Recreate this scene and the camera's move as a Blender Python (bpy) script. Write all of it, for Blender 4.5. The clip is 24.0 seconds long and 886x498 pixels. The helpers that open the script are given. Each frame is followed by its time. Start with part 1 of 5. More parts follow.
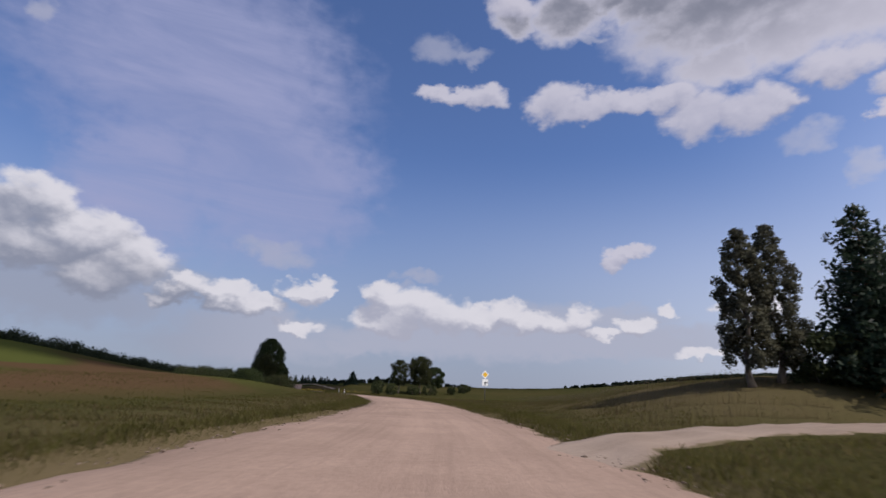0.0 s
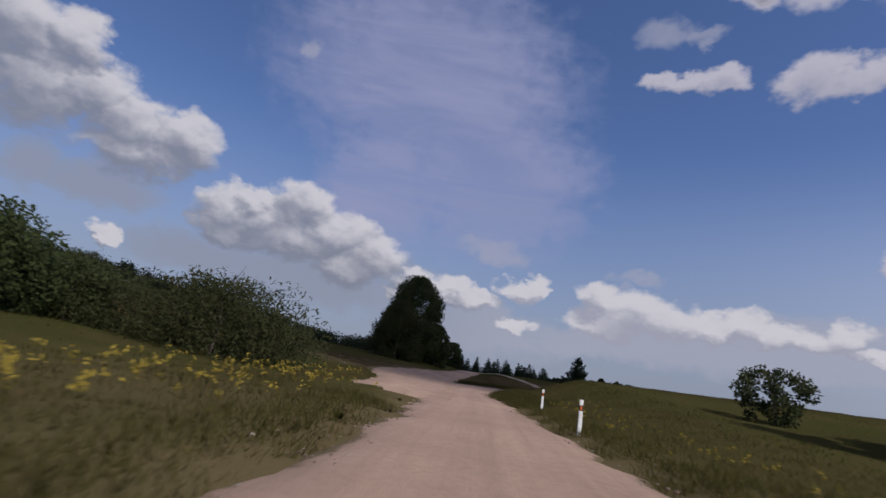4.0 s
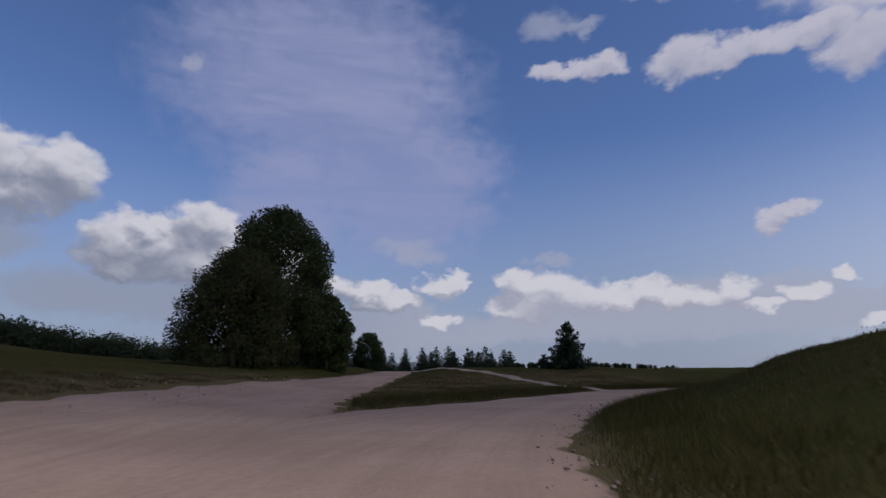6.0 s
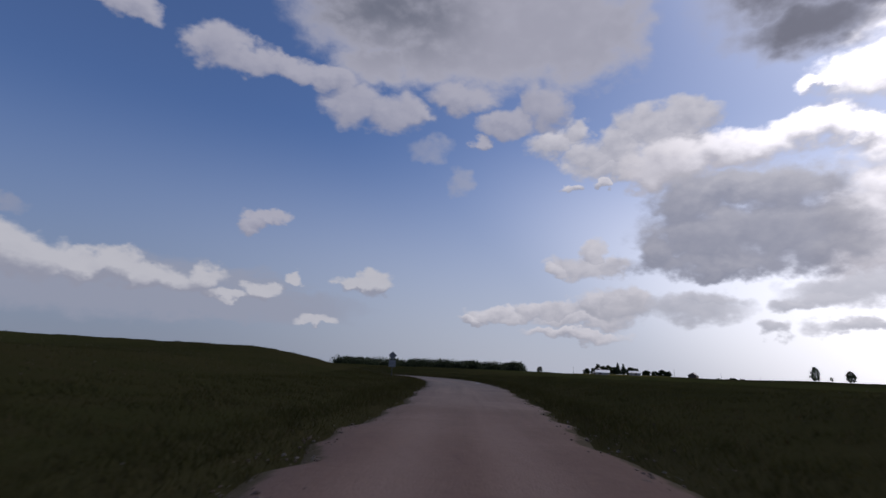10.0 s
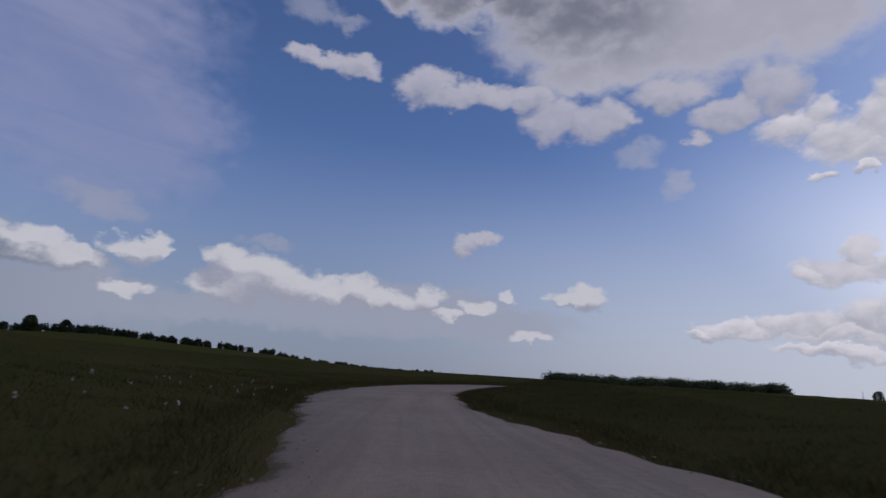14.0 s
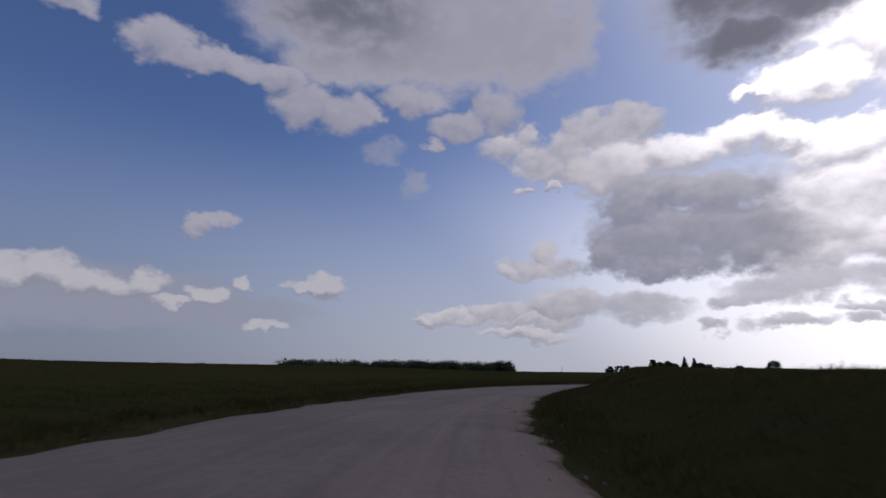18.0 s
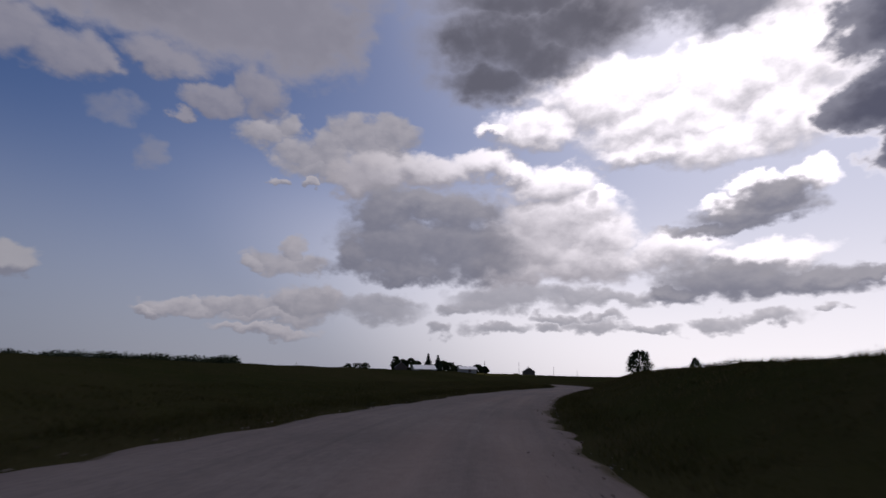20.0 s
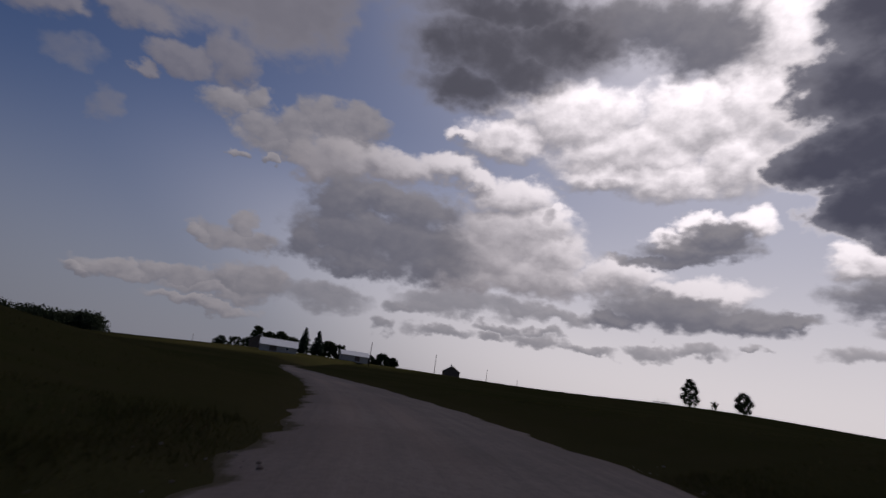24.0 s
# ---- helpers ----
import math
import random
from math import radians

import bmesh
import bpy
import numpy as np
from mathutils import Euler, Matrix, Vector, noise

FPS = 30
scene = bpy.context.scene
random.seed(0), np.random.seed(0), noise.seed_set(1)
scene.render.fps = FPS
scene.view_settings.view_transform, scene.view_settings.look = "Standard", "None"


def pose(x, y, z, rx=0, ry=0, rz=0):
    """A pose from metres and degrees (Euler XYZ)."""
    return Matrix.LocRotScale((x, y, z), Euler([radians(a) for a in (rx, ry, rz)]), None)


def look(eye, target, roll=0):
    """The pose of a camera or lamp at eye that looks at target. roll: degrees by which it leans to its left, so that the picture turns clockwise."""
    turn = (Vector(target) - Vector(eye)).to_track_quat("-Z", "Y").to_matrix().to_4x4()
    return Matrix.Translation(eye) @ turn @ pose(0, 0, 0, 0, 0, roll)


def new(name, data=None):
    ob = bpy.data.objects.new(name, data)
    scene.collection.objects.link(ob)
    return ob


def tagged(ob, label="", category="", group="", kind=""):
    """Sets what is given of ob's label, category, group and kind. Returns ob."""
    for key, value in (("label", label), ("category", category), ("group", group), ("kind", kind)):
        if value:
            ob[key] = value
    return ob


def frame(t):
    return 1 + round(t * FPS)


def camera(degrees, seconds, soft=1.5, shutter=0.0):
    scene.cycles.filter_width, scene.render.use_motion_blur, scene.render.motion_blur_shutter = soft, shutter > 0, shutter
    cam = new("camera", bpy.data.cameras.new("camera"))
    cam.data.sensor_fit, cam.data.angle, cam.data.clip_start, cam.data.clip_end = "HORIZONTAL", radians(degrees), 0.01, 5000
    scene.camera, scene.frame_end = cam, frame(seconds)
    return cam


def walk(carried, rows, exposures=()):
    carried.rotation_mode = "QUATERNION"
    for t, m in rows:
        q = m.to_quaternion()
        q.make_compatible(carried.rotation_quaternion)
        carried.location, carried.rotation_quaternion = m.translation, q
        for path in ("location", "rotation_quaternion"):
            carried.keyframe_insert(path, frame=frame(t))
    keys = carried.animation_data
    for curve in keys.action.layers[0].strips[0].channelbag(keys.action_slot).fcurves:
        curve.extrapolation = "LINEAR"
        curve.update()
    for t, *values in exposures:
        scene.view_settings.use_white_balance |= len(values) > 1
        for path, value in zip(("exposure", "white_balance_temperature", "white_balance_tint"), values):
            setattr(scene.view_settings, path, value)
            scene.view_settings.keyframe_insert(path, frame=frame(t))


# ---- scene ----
# ---- the camera and its drive ----
cam = camera(80.0, 24.0, soft=1.5, shutter=0.12)
ROWS = [
    (0, pose(0.00, 0.00, 1.35, 105.16, -2.05, -0.60)),
    (0.5, pose(0.21, 17.58, 1.35, 105.57, -3.31, 2.28)),
    (1, pose(-0.50, 35.03, 1.35, 104.80, -2.44, 5.11)),
    (1.5, pose(-1.94, 52.29, 1.35, 104.43, -0.41, 7.59)),
    (2, pose(-4.48, 69.19, 1.35, 104.50, -3.18, 11.48)),
    (2.5, pose(-8.11, 85.53, 1.35, 103.85, -5.77, 13.74)),
    (3, pose(-12.44, 101.24, 1.35, 102.33, -6.33, 17.34)),
    (3.5, pose(-17.66, 116.17, 1.35, 102.86, -7.94, 20.86)),
    (4, pose(-22.93, 130.57, 1.35, 103.08, -8.38, 21.66)),
    (4.5, pose(-27.48, 144.67, 1.35, 103.22, -6.04, 22.78)),
    (5, pose(-31.86, 158.19, 1.35, 103.38, -3.50, 22.67)),
    (5.5, pose(-36.42, 170.95, 1.35, 103.56, -0.15, 21.71)),
    (6, pose(-40.07, 183.35, 1.35, 103.69, 0.48, 14.42)),
    (6.5, pose(-41.52, 195.79, 1.35, 104.66, -0.28, 3.58)),
    (7, pose(-40.74, 208.14, 1.35, 104.69, -0.86, -6.02)),
    (7.5, pose(-38.03, 220.17, 1.35, 105.90, -2.06, -16.59)),
    (8, pose(-33.31, 231.52, 1.35, 105.04, -1.68, -27.07)),
    (8.5, pose(-26.91, 241.99, 1.35, 105.18, -1.60, -34.40)),
    (9, pose(-19.67, 251.90, 1.35, 104.15, -1.74, -36.97)),
    (9.5, pose(-12.13, 261.60, 1.35, 102.68, -2.24, -38.36)),
    (10, pose(-4.29, 271.08, 1.35, 102.87, -2.52, -39.76)),
    (10.5, pose(3.81, 280.33, 1.35, 103.05, -2.76, -40.63)),
    (11, pose(11.94, 289.48, 1.35, 103.24, -3.12, -40.47)),
    (11.5, pose(19.88, 298.60, 1.35, 103.40, -3.81, -38.80)),
    (12, pose(27.40, 307.59, 1.35, 103.32, -5.11, -37.97)),
    (12.5, pose(34.13, 316.51, 1.35, 103.24, -6.25, -34.60)),
    (13, pose(39.79, 325.58, 1.35, 103.49, -6.79, -29.59)),
    (13.5, pose(44.34, 334.93, 1.35, 103.41, -7.11, -23.46)),
    (14, pose(47.84, 344.67, 1.35, 103.39, -3.81, -17.04)),
    (14.5, pose(50.61, 354.90, 1.35, 102.86, -2.52, -13.80)),
    (15, pose(53.25, 365.68, 1.35, 103.30, -1.87, -14.48)),
    (15.5, pose(56.45, 377.07, 1.35, 102.87, -1.23, -17.26)),
    (16, pose(60.97, 389.02, 1.35, 103.11, 0.26, -23.70)),
    (16.5, pose(67.37, 401.29, 1.35, 103.46, -0.64, -30.81)),
    (17, pose(75.43, 413.88, 1.35, 104.28, -1.28, -35.01)),
    (17.5, pose(85.08, 426.65, 1.35, 103.09, -1.74, -39.98)),
    (18, pose(96.41, 439.26, 1.35, 103.26, -1.02, -44.61)),
    (18.5, pose(109.68, 451.06, 1.35, 102.62, 0.89, -51.64)),
    (19, pose(124.99, 461.30, 1.35, 103.30, -0.13, -59.62)),
    (19.5, pose(141.76, 469.97, 1.35, 103.11, -0.90, -65.49)),
    (20, pose(159.56, 476.76, 1.35, 103.62, -1.46, -72.08)),
    (20.5, pose(177.93, 481.26, 1.35, 104.13, -1.87, -78.64)),
    (21, pose(196.21, 483.82, 1.35, 104.64, -2.17, -84.42)),
    (21.5, pose(213.87, 484.98, 1.35, 105.15, -2.39, -88.69)),
    (22, pose(230.54, 485.28, 1.35, 104.47, -2.56, -90.64)),
    (22.5, pose(246.09, 485.30, 1.35, 103.94, -3.93, -90.72)),
    (23, pose(260.49, 485.71, 1.35, 103.46, -3.87, -87.86)),
    (23.5, pose(273.78, 486.93, 1.35, 103.35, -7.01, -84.30)),
    (24, pose(285.92, 489.18, 1.35, 104.10, -7.89, -78.81)),
]
walk(cam, ROWS, exposures=[(0, -0.14, 6250, 13), (0.5, -0.38, 6250, 13), (3, -0.40, 6250, 13), (7, -0.34, 6100, 12), (9, -0.61, 6100, 12), (12, -0.63, 6100, 12), (15, -0.49, 6100, 12),
                           (17, -0.61, 6150, 13), (19, -0.97, 6150, 15), (21.5, -1.50, 6250, 16), (24, -1.74, 6300, 16)])

# ---- world: evening-side sky with broken cumulus, a veil of cirrus and haze at the horizon ----
SUN_AZ, SUN_EL = -113.0, 47.0          # degrees; azimuth counted leftwards from +y
SUN_DIR = Vector((-math.sin(radians(SUN_AZ)) * math.cos(radians(SUN_EL)),
                  math.cos(radians(SUN_AZ)) * math.cos(radians(SUN_EL)), math.sin(radians(SUN_EL))))
world = bpy.data.worlds.new("sky")
scene.world = world
world.use_nodes = True
wt = world.node_tree
wt.nodes.clear()


def wire(tree, node, slot, value):
    if value is None:
        return
    if isinstance(value, bpy.types.NodeSocket):
        tree.links.new(value, node.inputs[slot])
    else:
        node.inputs[slot].default_value = value


def math_node(tree, op, a, b=None, c=None, clamp=False):
    n = tree.nodes.new("ShaderNodeMath")
    n.operation, n.use_clamp = op, clamp
    for i, v in enumerate((a, b, c)):
        wire(tree, n, i, v)
    return n.outputs[0]


def vec_node(tree, op, a, b=None, c=None, out=0):
    n = tree.nodes.new("ShaderNodeVectorMath")
    n.operation = op
    for i, v in enumerate((a, b, c)):
        wire(tree, n, i, v)
    return n.outputs[out]


def step_node(tree, value, lo, hi, to_lo=0.0, to_hi=1.0):
    n = tree.nodes.new("ShaderNodeMapRange")
    n.interpolation_type = "SMOOTHSTEP"
    for i, v in enumerate((value, lo, hi, to_lo, to_hi)):
        wire(tree, n, i, v)
    return n.outputs[0]


def mix_node(tree, fac, a, b, blend="MIX"):
    n = tree.nodes.new("ShaderNodeMix")
    n.data_type, n.blend_type = "RGBA", blend
    wire(tree, n, 0, fac)
    for slot, v in ((6, a), (7, b)):
        wire(tree, n, slot, (*v, 1.0) if isinstance(v, tuple) else v)
    return n.outputs[2]


def noise_node(tree, vector, scale, detail=4.0, rough=0.55, distortion=0.0):
    n = tree.nodes.new("ShaderNodeTexNoise")
    wire(tree, n, "Vector", vector)
    for slot, v in (("Scale", scale), ("Detail", detail), ("Roughness", rough), ("Distortion", distortion)):
        wire(tree, n, slot, v)
    return n


tex = wt.nodes.new("ShaderNodeTexCoord")
way = vec_node(wt, "NORMALIZE", tex.outputs["Generated"])
sep = wt.nodes.new("ShaderNodeSeparateXYZ")
wt.links.new(way, sep.inputs[0])
azimuth = math_node(wt, "DEGREES", math_node(wt, "ARCTAN2", math_node(wt, "MULTIPLY", sep.outputs[0], -1.0), sep.outputs[1]))
height = math_node(wt, "DEGREES", math_node(wt, "ARCSINE", sep.outputs[2]))
flat = vec_node(wt, "MULTIPLY", way, (1.0, 1.0, 1.5))
spot = wt.nodes.new("ShaderNodeCombineXYZ")
wt.links.new(azimuth, spot.inputs[0])
wt.links.new(height, spot.inputs[1])
HALF = (0.5, 0.5, 0.5)
swirl = noise_node(wt, flat, 13.0, 3.0, 0.5)
curl = noise_node(wt, flat, 36.0, 3.0, 0.55)
bend = vec_node(wt, "MULTIPLY", vec_node(wt, "SUBTRACT", swirl.outputs["Color"], HALF), (4.6, 3.2, 0.0))
bend = vec_node(wt, "MULTIPLY_ADD", vec_node(wt, "SUBTRACT", curl.outputs["Color"], HALF), (2.4, 1.8, 0.0), bend)
place = vec_node(wt, "ADD", spot.outputs[0], bend)
LIT_STEP = {"heap": 1.5, "high": 0.8, "back": 0.16, "low": 0.15, "bright": 1.1, "core": 1.0}      # how far off, in degrees, each kind looks towards the light
SUNNY = {kind: vec_node(wt, "ADD", place, (-0.35 * far, far, 0.0)) for kind, far in LIT_STEP.items()}


def billow_node(vector):
    """Heaped forms at several sizes, about 0.5 on average."""
    n = noise_node(wt, vector, 13.0, 5.0, 0.52).outputs[0]
    heap = math_node(wt, "ABSOLUTE", math_node(wt, "SUBTRACT", n, 0.5))
    fine = noise_node(wt, vector, 30.0, 4.0, 0.5).outputs[0]
    return math_node(wt, "ADD", math_node(wt, "MULTIPLY_ADD", heap, -1.4, 0.32), math_node(wt, "MULTIPLY", fine, 0.7))


edge = billow_node(flat)
edge_lit = billow_node(vec_node(wt, "ADD", flat, (0.008, -0.003, 0.026)))
relief = math_node(wt, "SUBTRACT", edge, edge_lit)
calm = noise_node(wt, flat, 8.0, 4.0, 0.5).outputs[0]
FIELDS = {}


def field(key, at, u, v, a, b):
    """The nearest of the ellipses so far, as a squared distance in half sizes."""
    off = vec_node(wt, "MULTIPLY_ADD", at, (1 / a, 1 / b, 0.0), (-u / a, -v / b, 0.0))
    far = vec_node(wt, "DOT_PRODUCT", off, off, out=1)
    FIELDS[key] = far if key not in FIELDS else math_node(wt, "MINIMUM", FIELDS[key], far)


def puffs(kind, rows):
    """Ellipses of cloud: azimuth, elevation and half sizes in degrees."""
    for row in rows:
        field(kind, place, *row)
        if kind in SUNNY:                         # the same shapes a little towards the light, for the lit tops
            field(kind + "_lit", SUNNY[kind], *row)


puffs("heap", [(66.6, 23.0, 4.2, 2.8), (63.0, 23.3, 2.6, 2.4), (60.7, 19.9, 3.5, 2.8), (64.2, 18.8, 4.0, 3.9), (56.8, 18.3, 3.4, 2.7), (52.5, 17.9, 3.3, 2.6), (55.7, 15.7, 4.4, 2.3), (46.2, 12.7, 3.2, 2.3), (44.0, 14.2, 2.0, 1.5), (39.2, 14.8, 3.7, 2.2), (42.0, 12.5, 5.8, 2.5), (35.4, 12.4, 5.3, 2.5), (31.7, 10.8, 3.5, 2.7), (39.9, 11.0, 6.9, 2.1), (46.6, 11.0, 3.1, 1.4), (33.0, 9.2, 4.1, 1.9), (56.2, 7.9, 1.2, 0.8), (26.0, 9.2, 2.2, 1.5), (22.3, 8.8, 2.9, 1.4), (19.6, 8.0, 2.9, 1.1), (27.3, 7.9, 1.6, 0.7), (14.8, 5.9, 2.2, 0.8), (14.6, 9.6, 2.5, 1.1)])
puffs("heap", [(12.7, 10.5, 1.1, 1.0), (6.3, 9.9, 1.6, 1.5), (3.5, 8.5, 4.0, 2.0), (5.4, 7.2, 4.1, 1.5), (-0.2, 7.9, 3.4, 1.8), (-4.2, 7.9, 2.3, 1.3), (-7.2, 8.0, 2.2, 1.5), (-10.4, 7.4, 2.8, 1.3), (-15.2, 8.0, 2.3, 1.4), (-13.3, 7.1, 2.5, 1.0), (-16.7, 6.4, 1.8, 0.6), (-20.0, 6.7, 1.2, 0.9), (-23.4, 8.9, 1.2, 0.6), (-30.7, 8.6, 2.5, 1.0), (-32.5, 8.8, 1.9, 1.2), (-29.2, 8.5, 1.1, 0.5), (-26.2, 4.5, 1.9, 0.7), (-20.2, 7.3, 1.6, 0.7)])
puffs("high", [(1.2, 31.6, 2.0, 0.7), (-1.5, 31.6, 2.2, 0.8), (-4.6, 31.3, 2.4, 1.1), (-12.5, 30.3, 2.9, 1.8), (-15.8, 29.8, 4.2, 1.4), (-20.8, 29.6, 3.8, 1.1), (-25.5, 29.4, 3.0, 1.1), (-28.1, 27.3, 3.5, 2.2), (-32.6, 27.2, 3.9, 1.9), (-35.2, 27.0, 1.9, 1.0), (-7.7, 40.0, 2.6, 1.2), (-20.1, 14.7, 1.8, 0.6), (-18.7, 13.9, 1.1, 1.1), (-45.4, 26.2, 2.3, 1.3), (-50.3, 27.7, 2.5, 2.1), (-47.0, 26.8, 2.2, 1.2), (-43.3, 24.3, 1.2, 0.6), (-40.7, 28.7, 3.8, 1.2)])
puffs("flat", [(-31.5, 36.5, 11.0, 5.0), (-41.4, 35.7, 13.1, 5.4), (-50.9, 36.0, 10.9, 4.6), (-37.3, 32.4, 6.9, 2.6), (-30.2, 31.6, 4.6, 1.8), (-54.6, 33.0, 6.2, 3.4), (-45.5, 33.3, 9.0, 3.7), (-24.4, 38.4, 7.0, 2.3), (-19.9, 38.8, 4.6, 1.2), (-48.4, 38.8, 16.5, 2.8), (-59.0, 34.7, 4.0, 3.1), (-14.3, 38.7, 4.6, 2.5), (-8.0, 38.3, 2.5, 1.8)])
puffs("thin", [(0.9, 36.0, 3.2, 1.2), (-2.4, 35.3, 2.6, 0.7), (-17.1, 35.8, 1.9, 0.5), (5.3, 11.0, 1.8, 0.5), (16.7, 12.8, 2.3, 1.0), (18.5, 13.7, 2.9, 1.2), (2.9, 12.0, 2.5, 0.6), (42.2, 30.4, 1.2, 0.8), (-37.6, 23.5, 2.4, 1.1), (-41.3, 20.1, 1.3, 1.3)])
puffs("back", [(-53.1, 19.4, 0.9, 0.5), (-51.5, 24.3, 2.6, 1.5), (-53.4, 25.3, 1.5, 1.4), (-55.6, 22.4, 3.0, 1.8), (-58.8, 23.4, 3.8, 2.1), (-57.6, 21.2, 2.6, 1.3), (-56.5, 19.5, 0.8, 0.5), (-61.9, 24.8, 4.3, 2.3), (-65.4, 25.7, 2.8, 1.6), (-63.8, 23.4, 3.6, 1.7), (-54.4, 11.3, 3.5, 1.4), (-55.5, 12.6, 1.4, 1.2), (-57.2, 11.1, 1.4, 1.2), (-51.6, 10.7, 1.4, 0.8), (-46.1, 6.0, 3.9, 0.7), (-49.1, 6.4, 2.0, 0.9), (-52.0, 6.5, 2.7, 1.0), (-55.8, 6.9, 2.7, 1.5), (-58.4, 7.6, 2.8, 1.5), (-54.5, 5.6, 4.7, 0.8), (-53.3, 4.1, 4.7, 0.6), (-42.7, 5.6, 1.9, 0.5)])
puffs("bright", [(-90.3, 28.9, 9.0, 3.2), (-82.4, 26.4, 5.9, 2.1), (-97.1, 26.1, 9.5, 3.6), (-103.6, 28.5, 8.6, 3.8), (-106.7, 24.6, 5.3, 3.1), (-94.5, 23.2, 5.1, 1.6), (-101.0, 23.1, 6.4, 2.2), (-109.0, 29.4, 4.8, 4.9), (-110.6, 35.1, 3.5, 4.5), (-77.2, 26.3, 2.1, 0.8), (-128.6, 31.1, 1.3, 2.3), (-130.7, 28.6, 2.3, 3.0), (-132.2, 26.3, 1.7, 3.0), (-130.6, 22.2, 1.3, 2.1), (-63.9, 21.5, 4.4, 2.0), (-70.3, 22.1, 5.7, 1.8), (-75.9, 22.6, 4.1, 1.6), (-80.5, 21.9, 2.2, 1.3), (-61.9, 20.5, 2.9, 1.6), (-83.9, 20.2, 4.9, 2.2), (-87.6, 17.9, 3.7, 2.4), (-84.6, 16.6, 6.5, 3.6), (-89.0, 14.7, 3.8, 2.5)])
puffs("bright", [(-81.7, 14.2, 6.1, 3.2), (-88.6, 19.8, 1.1, 1.1), (-86.8, 12.3, 5.0, 2.3), (-80.3, 11.4, 4.9, 1.9), (-104.1, 18.4, 2.5, 1.0), (-108.6, 18.4, 2.2, 1.4), (-101.0, 17.0, 2.8, 0.9), (-103.4, 11.9, 5.0, 1.2), (-119.4, 14.4, 4.5, 1.7), (-123.8, 13.6, 2.4, 2.0), (-116.4, 14.7, 1.7, 1.6), (-96.1, 12.9, 4.2, 2.0), (-88.6, 12.6, 6.3, 1.7)])
puffs("core", [(-65.2, 17.5, 3.7, 2.7), (-66.9, 13.9, 6.4, 3.3), (-62.6, 12.4, 3.5, 1.9), (-72.4, 14.0, 7.1, 3.5), (-73.2, 17.5, 5.4, 2.1), (-68.9, 18.3, 4.9, 1.5), (-74.7, 12.1, 5.2, 2.0), (-66.8, 11.1, 7.7, 1.4), (-103.4, 16.0, 5.8, 1.3), (-105.6, 17.4, 3.1, 1.2), (-100.4, 14.9, 5.5, 0.7), (-101.3, 9.8, 6.8, 1.8), (-106.8, 9.3, 5.1, 1.3), (-96.2, 8.8, 3.4, 1.1), (-110.5, 9.5, 2.7, 0.8), (-120.2, 11.7, 5.9, 1.8), (-96.9, 37.5, 8.6, 2.9), (-103.8, 35.8, 6.0, 3.5)])
puffs("low", [(-75.9, 7.7, 3.9, 1.0), (-79.3, 8.4, 6.6, 1.3), (-73.3, 7.2, 2.5, 0.7), (-63.7, 7.2, 3.3, 1.2), (-65.8, 7.7, 3.4, 1.0), (-58.8, 6.8, 3.0, 1.1), (-55.9, 6.7, 2.3, 0.7), (-116.8, 6.7, 2.8, 0.8), (-120.8, 9.3, 3.1, 0.8), (-124.4, 8.4, 2.4, 0.8), (-125.4, 6.6, 1.6, 0.6), (-127.3, 8.8, 1.3, 0.5), (-87.8, 5.3, 3.4, 0.7), (-93.2, 4.9, 2.7, 0.5), (-99.2, 5.7, 2.3, 0.7), (-103.9, 5.9, 3.2, 0.6), (-82.9, 5.0, 1.7, 0.5), (-71.2, 4.8, 1.5, 0.7), (-77.6, 5.2, 3.2, 0.6), (-108.2, 6.7, 0.9, 0.4), (-86.3, 8.8, 4.1, 0.8), (-90.0, 8.4, 2.1, 0.5), (-64.9, 6.9, 4.1, 1.4)])
puffs("low", [(-90.2, 8.4, 4.1, 0.8), (-84.1, 6.1, 2.8, 0.6), (-88.6, 6.4, 2.1, 0.5)])
puffs("roof", [(-78.8, 35.0, 9.8, 4.2), (-76.6, 31.2, 6.7, 2.2), (-87.1, 36.0, 7.8, 3.7), (-83.2, 33.0, 7.0, 2.4), (-73.4, 34.9, 3.8, 3.0), (-81.1, 38.9, 11.6, 2.2)])
puffs("storm", [(-121.3, 34.1, 7.1, 4.8), (-119.2, 29.3, 7.7, 4.4), (-123.9, 29.5, 6.1, 5.4), (-124.9, 24.2, 4.5, 3.2), (-118.2, 24.4, 6.3, 3.4), (-114.3, 23.2, 5.0, 2.3), (-120.6, 20.3, 6.2, 3.4), (-125.0, 18.5, 6.5, 3.7), (-129.1, 17.4, 5.4, 3.3), (-117.0, 19.1, 4.1, 2.3), (-121.8, 16.7, 4.7, 1.6), (-128.0, 15.2, 3.6, 1.3), (-131.3, 15.8, 2.5, 2.6)])
puffs("smog", [(-6.9, 5.8, 14.0, 1.7), (-12.8, 7.9, 8.9, 1.3), (-20.8, 5.6, 7.7, 1.3), (32.3, 9.7, 7.4, 1.4), (19.8, 5.8, 6.6, 1.4), (8.2, 4.4, 4.0, 0.9), (1.1, 5.4, 11.4, 1.3), (-13.3, 4.8, 9.6, 0.8), (35.6, 7.0, 7.7, 2.0), (19.2, 4.1, 8.0, 1.7), (58.1, 11.9, 4.3, 1.5), (62.9, 11.8, 1.7, 1.7), (48.0, 7.6, 5.5, 1.8), (40.8, 7.3, 5.5, 1.6)])
